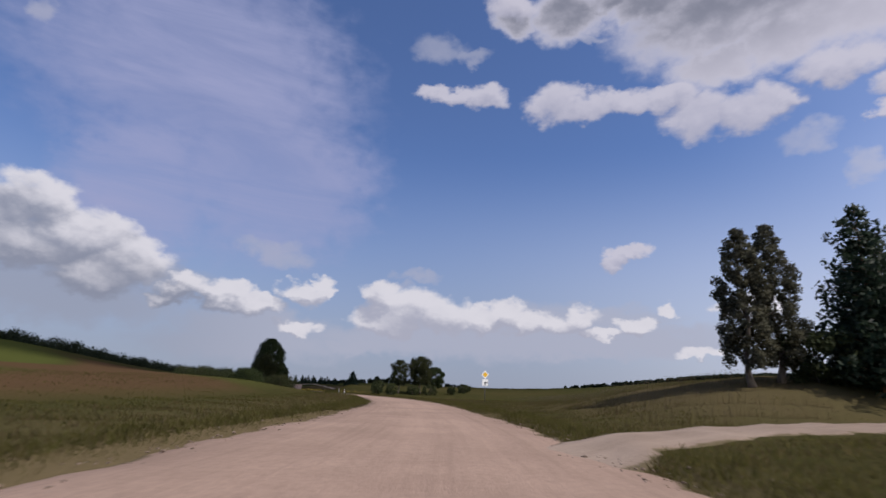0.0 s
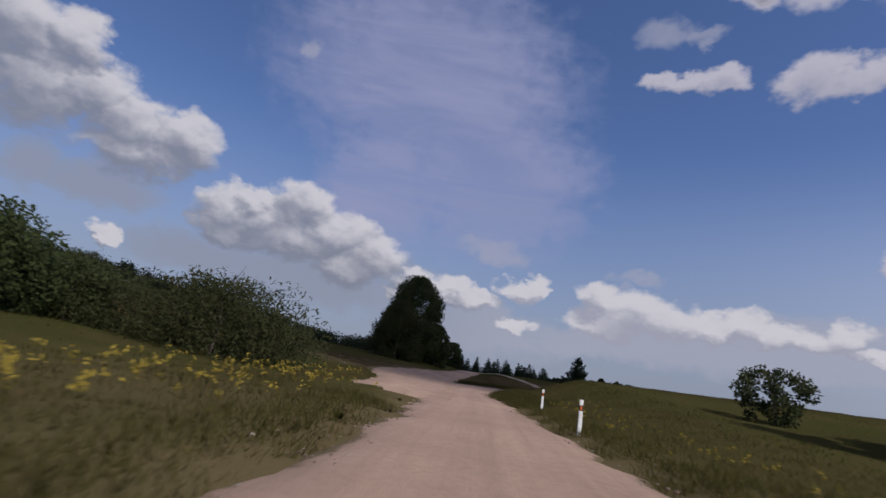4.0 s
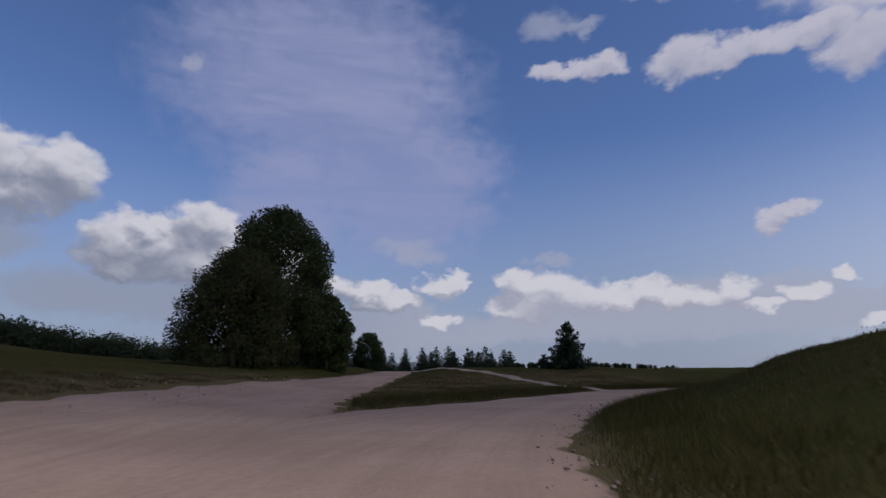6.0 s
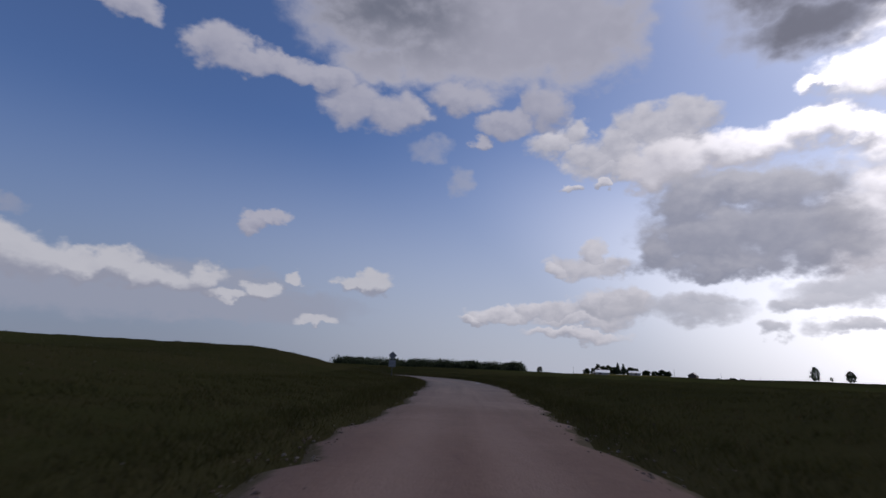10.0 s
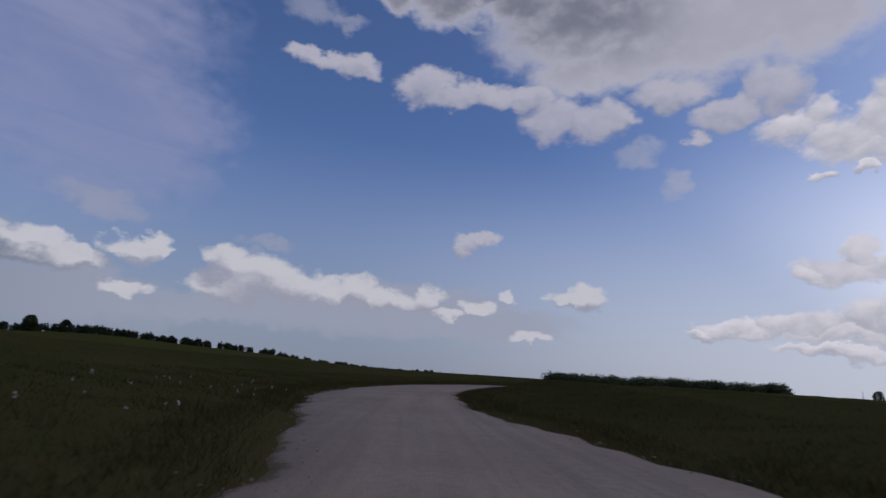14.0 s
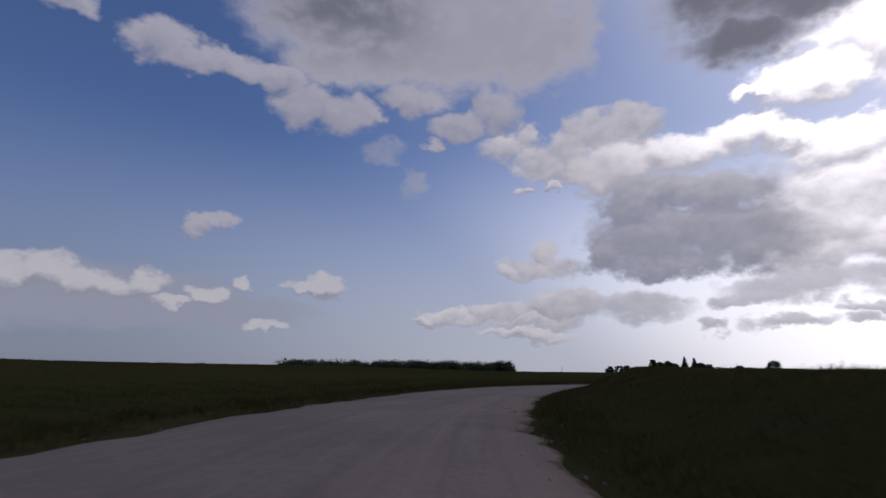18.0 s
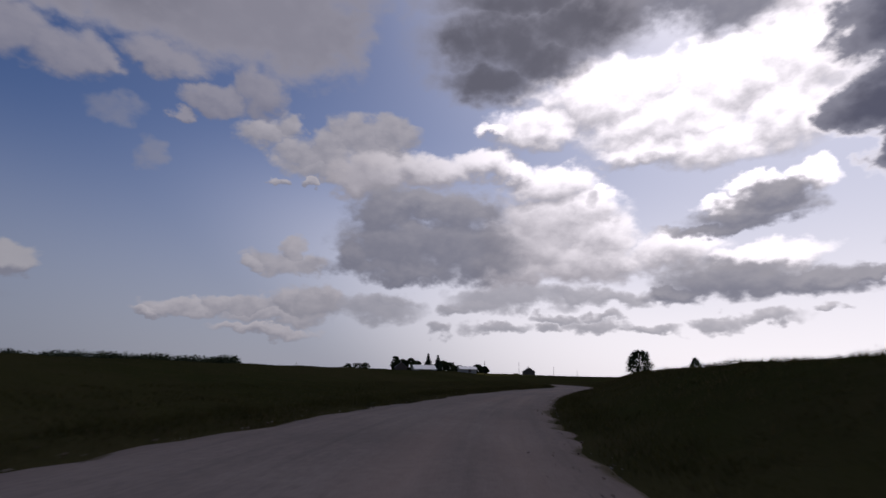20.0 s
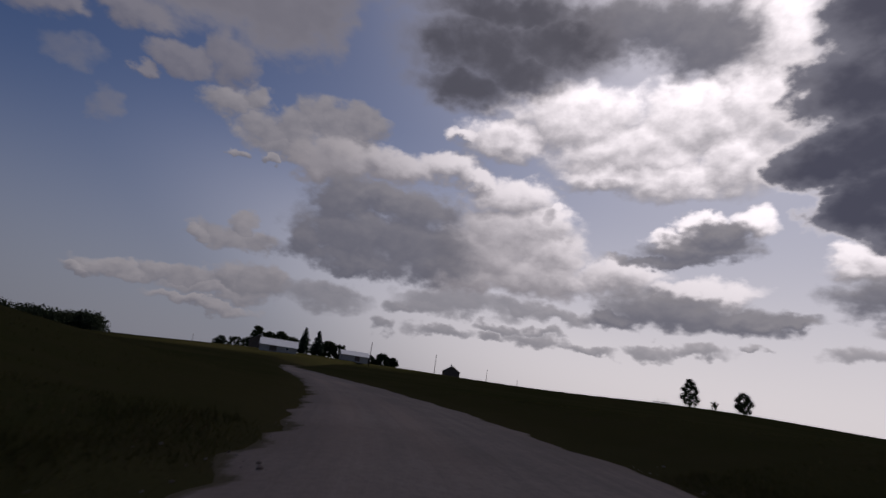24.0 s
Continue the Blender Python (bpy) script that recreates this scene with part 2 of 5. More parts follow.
puffs("veil", [(27.9, 30.5, 17.8, 10.0), (19.6, 21.3, 11.8, 8.8), (23.4, 26.7, 10.9, 7.6), (19.0, 18.7, 6.4, 5.5), (31.6, 18.3, 6.6, 8.2)])


def cover(kind, ragged, lo, hi):
    """How thick the cloud is and how much of the sky it hides."""
    rag = math_node(wt, "MULTIPLY", math_node(wt, "SUBTRACT", edge, 0.5), ragged)
    thick = math_node(wt, "ADD", math_node(wt, "SUBTRACT", 1.0, FIELDS[kind]), rag)
    return thick, step_node(wt, thick, lo, hi)


def lit_tops(kind, form, grain, level):
    """Bright on the side that faces the sun, dim under the base."""
    slope = math_node(wt, "SUBTRACT", FIELDS[kind + "_lit"], FIELDS[kind])
    slope = math_node(wt, "MULTIPLY", math_node(wt, "MINIMUM", math_node(wt, "MAXIMUM", slope, -1.0), 1.0), form)
    return step_node(wt, math_node(wt, "ADD", math_node(wt, "MULTIPLY_ADD", relief, grain, slope), level), 0.0, 1.0)


air = wt.nodes.new("ShaderNodeTexSky")
air.sky_type, air.sun_disc = "NISHITA", False
air.sun_elevation, air.sun_rotation = radians(SUN_EL), radians(-SUN_AZ)
air.air_density, air.dust_density, air.ozone_density = 1.0, 0.5, 3.0
sky = mix_node(wt, 1.0, air.outputs[0], (0.100, 0.106, 0.130), "MULTIPLY")
sunward = vec_node(wt, "DOT_PRODUCT", way, tuple(SUN_DIR), out=1)
glow = math_node(wt, "POWER", math_node(wt, "MAXIMUM", sunward, 0.0), 9.0)
near_sun = step_node(wt, sunward, 0.64, 1.0)
toward = step_node(wt, sunward, 0.30, 0.85)
haze = step_node(wt, height, 26.0, -1.0, 0.0, 0.92)
haze_tint = mix_node(wt, step_node(wt, sunward, -0.2, 0.52), (0.335, 0.375, 0.475), (0.78, 0.79, 0.875))
haze_tint = mix_node(wt, step_node(wt, sunward, 0.40, 0.72), haze_tint, (2.35, 2.2, 2.12))
sky = mix_node(wt, math_node(wt, "MULTIPLY", step_node(wt, height, 40.0, 4.0, 0.0, 0.62), toward), sky, (0.98, 1.04, 1.26))
sky = mix_node(wt, haze, sky, haze_tint)
sky = mix_node(wt, math_node(wt, "MULTIPLY", glow, 0.9), sky, (2.7, 2.55, 2.5))

# the veil of ice cloud, in streaks
streak = noise_node(wt, vec_node(wt, "MULTIPLY", spot.outputs[0], (0.03, 0.20, 0.0)), 1.0, 6.0, 0.6, 0.8).outputs[0]
_, veil = cover("veil", 0.9, -0.45, 0.9)
veil = math_node(wt, "MULTIPLY", veil, step_node(wt, streak, 0.25, 0.75, 0.45, 0.95))
sky = mix_node(wt, veil, sky, (0.37, 0.395, 0.60))


def lay(kind, ragged, lo, hi, full, tint):
    """Lay one kind of cloud over the sky so far."""
    global sky
    thick, m = cover(kind, ragged, lo, hi)
    sky = mix_node(wt, math_node(wt, "MULTIPLY", m, full), sky, tint(thick) if callable(tint) else tint)


def core_tint(edge_colour, core_colour, lo, hi):
    return lambda thick: mix_node(wt, step_node(wt, math_node(wt, "MULTIPLY_ADD", math_node(wt, "SUBTRACT", calm, 0.5), 0.6, thick), lo, hi), edge_colour, core_colour)


pale = mix_node(wt, toward, (0.46, 0.47, 0.57), (0.95, 0.91, 0.93))
lay("smog", 0.45, -1.6, 0.9, 0.84, mix_node(wt, step_node(wt, azimuth, 12.0, 34.0), (0.46, 0.475, 0.565), (0.34, 0.37, 0.46)))
lay("thin", 1.6, -0.7, 1.3, 0.60, pale)
tops = lit_tops("heap", 0.6, 0.5, 0.30)
lay("heap", 1.6, -0.55, 0.60, 0.95, mix_node(wt, tops, mix_node(wt, step_node(wt, azimuth, 12.0, 28.0), (0.44, 0.445, 0.525), (0.28, 0.30, 0.375)), (0.78, 0.755, 0.78)))
lay("flat", 1.1, -0.65, 0.80, 0.94, core_tint((0.66, 0.635, 0.70), mix_node(wt, math_node(wt, "MULTIPLY", step_node(wt, height, 30.0, 37.0), step_node(wt, azimuth, -46.0, -34.0)), (0.56, 0.54, 0.605), (0.255, 0.26, 0.31)), 0.1, 1.25))
tops = lit_tops("high", 0.4, 0.5, 0.55)
lay("high", 1.7, -0.65, 0.75, 0.92, mix_node(wt, tops, (0.42, 0.42, 0.52), (0.64, 0.615, 0.685)))
tops = lit_tops("back", 0.6, 0.45, 0.56)
lay("back", 1.7, -0.60, 0.70, 0.92, mix_node(wt, tops, (0.42, 0.42, 0.49), (1.0, 0.94, 0.95)))
tops = lit_tops("low", 0.8, 0.4, 0.40)
lay("low", 1.2, -0.7, 0.9, 0.80, mix_node(wt, tops, mix_node(wt, near_sun, (0.50, 0.50, 0.56), (1.0, 0.95, 0.96)), mix_node(wt, near_sun, (0.85, 0.81, 0.84), (2.2, 2.05, 2.0))))
tops = lit_tops("bright", 0.5, 0.45, 0.48)
shone = mix_node(wt, tops, mix_node(wt, near_sun, (0.66, 0.62, 0.66), (1.02, 0.97, 0.99)), mix_node(wt, near_sun, (1.0, 0.94, 0.96), (4.6, 4.3, 4.2)))
lay("bright", 1.6, -0.65, 0.70, 0.94, shone)
tops = lit_tops("core", 0.35, 0.36, 0.34)
lay("core", 1.5, -0.55, 0.80, 0.94, mix_node(wt, tops, mix_node(wt, toward, (0.285, 0.30, 0.38), (0.39, 0.395, 0.48)), mix_node(wt, toward, (0.52, 0.50, 0.56), (0.86, 0.82, 0.84))))
lay("roof", 0.7, -0.9, 1.1, 0.95, core_tint((0.62, 0.59, 0.64), (0.25, 0.245, 0.29), -0.35, 1.1))
rim = mix_node(wt, near_sun, (0.8, 0.76, 0.79), (3.0, 2.8, 2.7))
lay("storm", 1.2, -0.50, 0.25, 0.96, lambda thick: mix_node(wt, step_node(wt, thick, -0.35, 0.30), rim, mix_node(wt, step_node(wt, math_node(wt, "MULTIPLY_ADD", math_node(wt, "SUBTRACT", calm, 0.5), 1.6, thick), 0.0, 1.25), (0.50, 0.50, 0.59), (0.17, 0.175, 0.25))))
below = step_node(wt, height, -1.0, -4.0)
sky = mix_node(wt, below, sky, (0.06, 0.065, 0.045))
back = wt.nodes.new("ShaderNodeBackground")
wt.links.new(sky, back.inputs[0])
back.inputs[1].default_value = 1.0
wt.links.new(back.outputs[0], wt.nodes.new("ShaderNodeOutputWorld").inputs[0])
world.cycles.sampling_method = "MANUAL"
world.cycles.sample_map_resolution = 256

sun_data = bpy.data.lights.new("sun", "SUN")
sun_data.energy, sun_data.angle, sun_data.color = 4.4, radians(0.53), (1.0, 0.93, 0.84)
sun = new("sun", sun_data)
sun.matrix_world = look(SUN_DIR * 100, (0, 0, 0))


# ---- materials ----
def material(name, rough=0.8):
    m = bpy.data.materials.new(name)
    m.use_nodes = True
    b = m.node_tree.nodes["Principled BSDF"]
    b.inputs["Roughness"].default_value = rough
    b.inputs["Specular IOR Level"].default_value = 0.2
    return m, m.node_tree, b


def coords(tree, slot="Object"):
    return tree.nodes.new("ShaderNodeTexCoord").outputs[slot]


def bump(tree, b, height_out, strength, distance):
    n = tree.nodes.new("ShaderNodeBump")
    n.inputs["Strength"].default_value, n.inputs["Distance"].default_value = strength, distance
    tree.links.new(height_out, n.inputs["Height"])
    tree.links.new(n.outputs[0], b.inputs["Normal"])


def per_island(tree):
    return tree.nodes.new("ShaderNodeNewGeometry").outputs["Random Per Island"]


def attribute(tree, name):
    n = tree.nodes.new("ShaderNodeAttribute")
    n.attribute_name = name
    return n.outputs["Fac"]


def gravel_material(name, light, dark):
    m, t, b = material(name, 0.95)
    b.inputs["Specular IOR Level"].default_value = 0.05
    c = coords(t)
    patches = noise_node(t, c, 0.22, 4, 0.6).outputs[0]
    stones = noise_node(t, c, 7.0, 5, 0.7).outputs[0]
    grit = t.nodes.new("ShaderNodeTexVoronoi")
    grit.inputs["Scale"].default_value = 23.0
    t.links.new(c, grit.inputs["Vector"])
    col = mix_node(t, step_node(t, patches, 0.3, 0.7), light, dark)
    col = mix_node(t, step_node(t, stones, 0.35, 0.75, 0.0, 0.55), col, tuple(v * 0.72 for v in dark))
    col = mix_node(t, step_node(t, grit.outputs[0], 0.16, 0.03, 0.0, 0.5), col, tuple(min(1, v * 1.35) for v in light))
    lane = t.nodes.new("ShaderNodeCombineXYZ")
    t.links.new(math_node(t, "MULTIPLY", attribute(t, "across"), 2.6), lane.inputs[0])
    t.links.new(math_node(t, "MULTIPLY", attribute(t, "along"), 0.07), lane.inputs[1])
    streaks = noise_node(t, lane.outputs[0], 1.0, 5, 0.65).outputs[0]
    col = mix_node(t, step_node(t, streaks, 0.45, 0.70, 0.0, 0.42), col, tuple(v * 0.74 for v in dark))
    col = mix_node(t, step_node(t, streaks, 0.46, 0.28, 0.0, 0.28), col, tuple(v * 1.16 for v in light))
    clay = step_node(t, math_node(t, "MULTIPLY_ADD", math_node(t, "SUBTRACT", patches, 0.5), 0.7, attribute(t, "clay")), 0.15, 0.85, 0.0, 0.8)
    col = mix_node(t, clay, col, mix_node(t, stones, (0.235, 0.145, 0.105), (0.165, 0.098, 0.072)))
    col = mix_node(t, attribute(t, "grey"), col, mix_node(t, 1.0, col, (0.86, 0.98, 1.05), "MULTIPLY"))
    worn = attribute(t, "track")
    col = mix_node(t, math_node(t, "MULTIPLY", worn, 0.38), col, tuple(v * 1.22 for v in light))
    loose = attribute(t, "loose")
    col = mix_node(t, math_node(t, "MULTIPLY", loose, 0.6), col, tuple(v * 0.72 for v in dark))
    fray = noise_node(t, c, 1.6, 5, 0.7).outputs[0]
    grown = step_node(t, math_node(t, "ADD", attribute(t, "margin"), math_node(t, "MULTIPLY", math_node(t, "SUBTRACT", fray, 0.5), 0.9)), 0.55, 0.75, 0.0, 0.9)
    col = mix_node(t, grown, col, mix_node(t, stones, (0.060, 0.052, 0.024), (0.13, 0.10, 0.055)))
    t.links.new(col, b.inputs["Base Color"])
    bump(t, b, math_node(t, "ADD", stones, math_node(t, "MULTIPLY", grit.outputs[0], 0.5)), 0.4, 0.025)
    return m


def ground_material():
    m, t, b = material("meadow_soil", 1.0)
    b.inputs["Specular IOR Level"].default_value = 0.0
    c = coords(t)
    big = noise_node(t, c, 0.035, 4, 0.6).outputs[0]
    mid = noise_node(t, c, 0.45, 4, 0.65).outputs[0]
    fine = noise_node(t, c, 5.0, 4, 0.7).outputs[0]
    col = mix_node(t, step_node(t, big, 0.35, 0.65), (0.036, 0.037, 0.012), (0.052, 0.045, 0.017))
    col = mix_node(t, step_node(t, mid, 0.42, 0.72, 0.0, 0.55), col, (0.056, 0.044, 0.020))
    col = mix_node(t, step_node(t, fine, 0.40, 0.8, 0.0, 0.45), col, (0.042, 0.043, 0.020))
    soil = mix_node(t, mid, (0.060, 0.038, 0.020), (0.092, 0.056, 0.030))
    col = mix_node(t, attribute(t, "soil"), col, soil)
    crop = mix_node(t, mid, (0.050, 0.060, 0.016), (0.068, 0.072, 0.020))
    col = mix_node(t, attribute(t, "crop"), col, crop)
    dry = mix_node(t, fine, (0.130, 0.098, 0.054), (0.085, 0.067, 0.033))
    col = mix_node(t, attribute(t, "verge"), col, dry)
    t.links.new(col, b.inputs["Base Color"])
    bump(t, b, math_node(t, "ADD", mid, math_node(t, "MULTIPLY", fine, 0.5)), 0.55, 0.10)
    return m


def leaf_material(name, deep, light, rough=0.75, shine=0.08):
    m, t, b = material(name, rough)
    b.inputs["Specular IOR Level"].default_value = shine
    r = per_island(t)
    clump = noise_node(t, coords(t), 0.6, 3, 0.6).outputs[0]
    geo = t.nodes.new("ShaderNodeNewGeometry")
    soft = vec_node(t, "MULTIPLY_ADD", geo.outputs["Normal"], (0.75, 0.75, 0.75), (0.0, 0.0, 0.55))
    t.links.new(vec_node(t, "NORMALIZE", soft), b.inputs["Normal"])
    col = mix_node(t, math_node(t, "MULTIPLY", r, 0.6), deep, light)
    col = mix_node(t, step_node(t, clump, 0.35, 0.7, 0.0, 0.5), col, tuple(v * 0.6 for v in deep))
    t.links.new(col, b.inputs["Base Color"])
    b.inputs["Transmission Weight"].default_value = 0.0
    see = t.nodes.new("ShaderNodeBsdfTranslucent")
    t.links.new(col, see.inputs[0])
    both = t.nodes.new("ShaderNodeMixShader")
    both.inputs[0].default_value = 0.25
    t.links.new(b.outputs[0], both.inputs[1])
    t.links.new(see.outputs[0], both.inputs[2])
    t.links.new(both.outputs[0], t.nodes["Material Output"].inputs[0])
    return m


def grass_material(name, deep, light):
    """Leaf shading turned mostly upwards, as a soft sward takes the light."""
    m = leaf_material(name, deep, light, 0.9, 0.0)
    t = m.node_tree
    geo = t.nodes.new("ShaderNodeNewGeometry")
    up = vec_node(t, "NORMALIZE", vec_node(t, "MULTIPLY_ADD", geo.outputs["Normal"], (0.25, 0.25, 0.25), (0.0, 0.0, 1.0)))
    t.links.new(up, t.nodes["Principled BSDF"].inputs["Normal"])
    t.nodes["Mix Shader"].inputs[0].default_value = 0.45
    return m


def bark_material(name, dark, light):
    m, t, b = material(name, 0.95)
    c = vec_node(t, "MULTIPLY", coords(t), (6.0, 6.0, 1.2))
    n = noise_node(t, c, 1.0, 5, 0.65).outputs[0]
    t.links.new(mix_node(t, step_node(t, n, 0.35, 0.65), dark, light), b.inputs["Base Color"])
    bump(t, b, n, 0.7, 0.05)
    return m


def plain_material(name, colour, rough=0.6, metal=0.0, vary=0.15, scale=4.0):
    m, t, b = material(name, rough)
    n = noise_node(t, coords(t), scale, 4, 0.6).outputs[0]
    f = noise_node(t, coords(t), scale * 9, 3, 0.6).outputs[0]
    col = mix_node(t, step_node(t, n, 0.3, 0.7), colour, tuple(v * (1 - vary) for v in colour))
    col = mix_node(t, step_node(t, f, 0.5, 0.8, 0.0, 0.4), col, tuple(v * (1 - 1.6 * vary) for v in colour))
    t.links.new(col, b.inputs["Base Color"])
    b.inputs["Metallic"].default_value = metal
    return m


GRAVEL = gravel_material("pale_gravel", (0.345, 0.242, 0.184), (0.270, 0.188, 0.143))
TRACK = gravel_material("dirt_track", (0.30, 0.232, 0.182), (0.23, 0.172, 0.13))
MEADOW = ground_material()
# same grass twice: lighter colour for the sunny stretch, darker for cloud shade
SUNLIT_GRASS = grass_material("sunlit_grass_blades", (0.086, 0.086, 0.024), (0.150, 0.118, 0.046))
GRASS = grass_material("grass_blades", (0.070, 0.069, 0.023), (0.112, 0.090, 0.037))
DRY_GRASS = grass_material("dry_grass_blades", (0.105, 0.080, 0.040), (0.20, 0.145, 0.078))
LINDEN = leaf_material("linden_leaves", (0.022, 0.034, 0.012), (0.060, 0.070, 0.024))
WILLOW = leaf_material("willow_leaves", (0.024, 0.029, 0.010), (0.060, 0.060, 0.024))
POPLAR = leaf_material("poplar_leaves", (0.058, 0.058, 0.036), (0.150, 0.135, 0.085))
SHRUB = leaf_material("shrub_leaves", (0.028, 0.037, 0.014), (0.066, 0.072, 0.027))
NEEDLE = leaf_material("pine_needles", (0.016, 0.029, 0.015), (0.040, 0.058, 0.028), 0.6, 0.15)
FAR_LEAF = leaf_material("far_wood_leaves", (0.020, 0.030, 0.016), (0.045, 0.055, 0.026), 0.8, 0.1)
BARK = bark_material("grey_bark", (0.06, 0.05, 0.04), (0.15, 0.125, 0.10))
PINE_BARK = bark_material("pine_bark", (0.07, 0.045, 0.03), (0.18, 0.105, 0.06))
STONE = plain_material("field_stone", (0.30, 0.25, 0.21), 0.9, 0.0, 0.3, 9.0)
CLOD = plain_material("dry_earth_clods", (0.21, 0.155, 0.12), 1.0, 0.0, 0.3, 9.0)


# ---- the plan: centre line of the gravel road, its widths and the banks beside it ----
ROAD = [(0.0, -120.0), (0.2, -60.0), (0.0, 0.0), (0.1, 21.1), (-0.9, 40.2), (-3.0, 60.8), (-6.9, 80.7), (-12.0, 99.7), (-18.8, 119.1), (-25.3, 137.7), (-31.4, 156.9), (-37.7, 174.7), (-41.5, 194.5), (-39.6, 214.2), (-32.1, 233.7), (-21.1, 249.9), (-9.0, 265.4), (3.8, 280.3), (17.5, 295.9), (30.2, 311.1), (40.8, 327.4), (48.4, 346.7), (53.3, 365.7), (59.4, 385.4), (68.1, 402.5), (79.1, 419.0), (91.7, 434.2), (106.9, 448.8), (123.4, 460.4), (140.0, 469.2), (159.6, 476.8), (177.9, 481.3), (198.0, 484.0), (219.0, 485.1), (238.5, 485.3), (257.7, 485.6), (278.8, 487.7)]
ROAD += [(300.0, 493.5), (330.0, 508.0), (370.0, 532.0), (410.0, 552.0), (460.0, 562.0), (560.0, 566.0), (700.0, 575.0), (900.0, 600.0)]
SIDE_LEFT = [(-33.0, 150.0), (-38.5, 166.0), (-46.5, 187.0), (-54.5, 209.0), (-60.5, 232.0), (-66.5, 257.0), (-78.0, 292.0), (-94.0, 330.0)]
SIDE_LOOP = [(-33.0, 231.0), (-41.0, 241.0), (-51.0, 252.0), (-62.0, 268.0), (-78.0, 294.0)]
SIDE_RIGHT = [(0.6, 9.5), (4.4, 14.8), (8.5, 18.5), (13.5, 21.5), (22.5, 25.0), (36.0, 29.0), (54.0, 33.5)]


def curve(points, gap):
    """A smooth line through the points, sampled about every gap metres."""
    p = np.array([points[0], *points, points[-1]], float)
    out = []
    for i in range(1, len(p) - 2):
        n = max(2, int(np.linalg.norm(p[i + 1] - p[i]) / gap))
        u = np.linspace(0, 1, n, endpoint=False)[:, None]
        out.append(0.5 * (2 * p[i] + (p[i + 1] - p[i - 1]) * u + (2 * p[i - 1] - 5 * p[i] + 4 * p[i + 1] - p[i + 2]) * u ** 2
                          + (3 * p[i] - p[i - 1] - 3 * p[i + 1] + p[i + 2]) * u ** 3))
    return np.vstack([*out, p[-1:]])


LINE = curve(ROAD, 2.0)
STEP = np.linalg.norm(np.diff(LINE, axis=0), axis=1)
START = int(np.argmin(np.hypot(*(LINE - (0, 0)).T)))
RUN = np.r_[0, np.cumsum(STEP)]
RUN -= RUN[START]                       # metres along the road from the first view
TANGENT = np.gradient(LINE, axis=0)
TANGENT /= np.linalg.norm(TANGENT, axis=1)[:, None]


TRACK_LINE, FORK_LINE = curve(SIDE_RIGHT, 1.5), curve(SIDE_LEFT, 2.0)


def table(s, rows):
    r = np.array(rows, float)
    return np.interp(s, r[:, 0], r[:, 1])


def left_edge(s):
    return table(s, [(-120, 5), (0, 5.8), (20, 6.2), (40, 5.4), (60, 4.5), (78, 4.0), (100, 2.7), (140, 2.2), (160, 2.8), (176, 4.5), (190, 7.0), (204, 9.0), (211, 9.0), (218, 6.4), (229, 6.6), (245, 8.0), (258, 7.0), (266, 5.6), (274, 4.4), (284, 2.8), (305, 2.4), (336, 2.7), (352, 2.3), (385, 2.2),
                     (398, 4.2), (408, 5.8), (425, 5.6), (440, 6.2), (466, 7.0), (500, 7.4), (540, 7.8), (565, 6.5), (590, 4.8), (638, 3.8), (656, 2.6), (690, 2.5), (1400, 3)])


def right_edge(s):
    return table(s, [(-120, 5), (0, 4.4), (45, 3.9), (66, 4.4), (90, 5.0), (126, 4.4), (140, 3.7), (152, 2.8), (176, 1.8), (200, 1.55), (225, 1.9), (263, 2.7), (280, 2.8), (300, 3.2), (336, 4.4), (352, 4.8), (368, 6.6), (380, 6.6), (392, 4.4), (402, 2.7),
                     (415, 2.3), (454, 2.0), (500, 1.8), (545, 2.0), (600, 3.2), (645, 4.5), (672, 5.2), (700, 6.0), (760, 4.5), (1400, 3)])


def left_bank(s):
    return table(s, [(-120, 1), (0, 0.8), (60, 1.2), (110, 1.9), (150, 1.0), (190, 0.5), (235, 0.8), (265, 1.9), (280, 2.0), (300, 1.4), (330, 1.4), (347, 2.1), (360, 3.0), (380, 3.0), (398, 2.0), (425, 1.7), (445, 1.7), (465, 1.6),
                     (520, 1.5), (550, 1.9), (590, 1.8), (635, 2.1), (665, 2.1), (690, 2.2), (715, 2.8), (738, 0.6), (760, 0.1)])


def right_bank(s):
    return table(s, [(-120, 0.6), (0, 0.4), (45, 0.6), (70, 0.3), (120, -0.4), (150, 0.6), (170, 1.9), (195, 2.6), (255, 2.5), (280, 1.9), (300, 1.0), (335, 0.7), (353, 0.9), (372, 0.6), (395, 0.6), (410, 1.15), (428, 1.2), (445, 1.2),
                     (470, 1.35), (495, 1.4), (512, 1.35), (535, 2.0), (600, 1.9), (635, 2.05), (665, 2.1), (695, 1.2), (730, 0.4), (780, 0.2)])


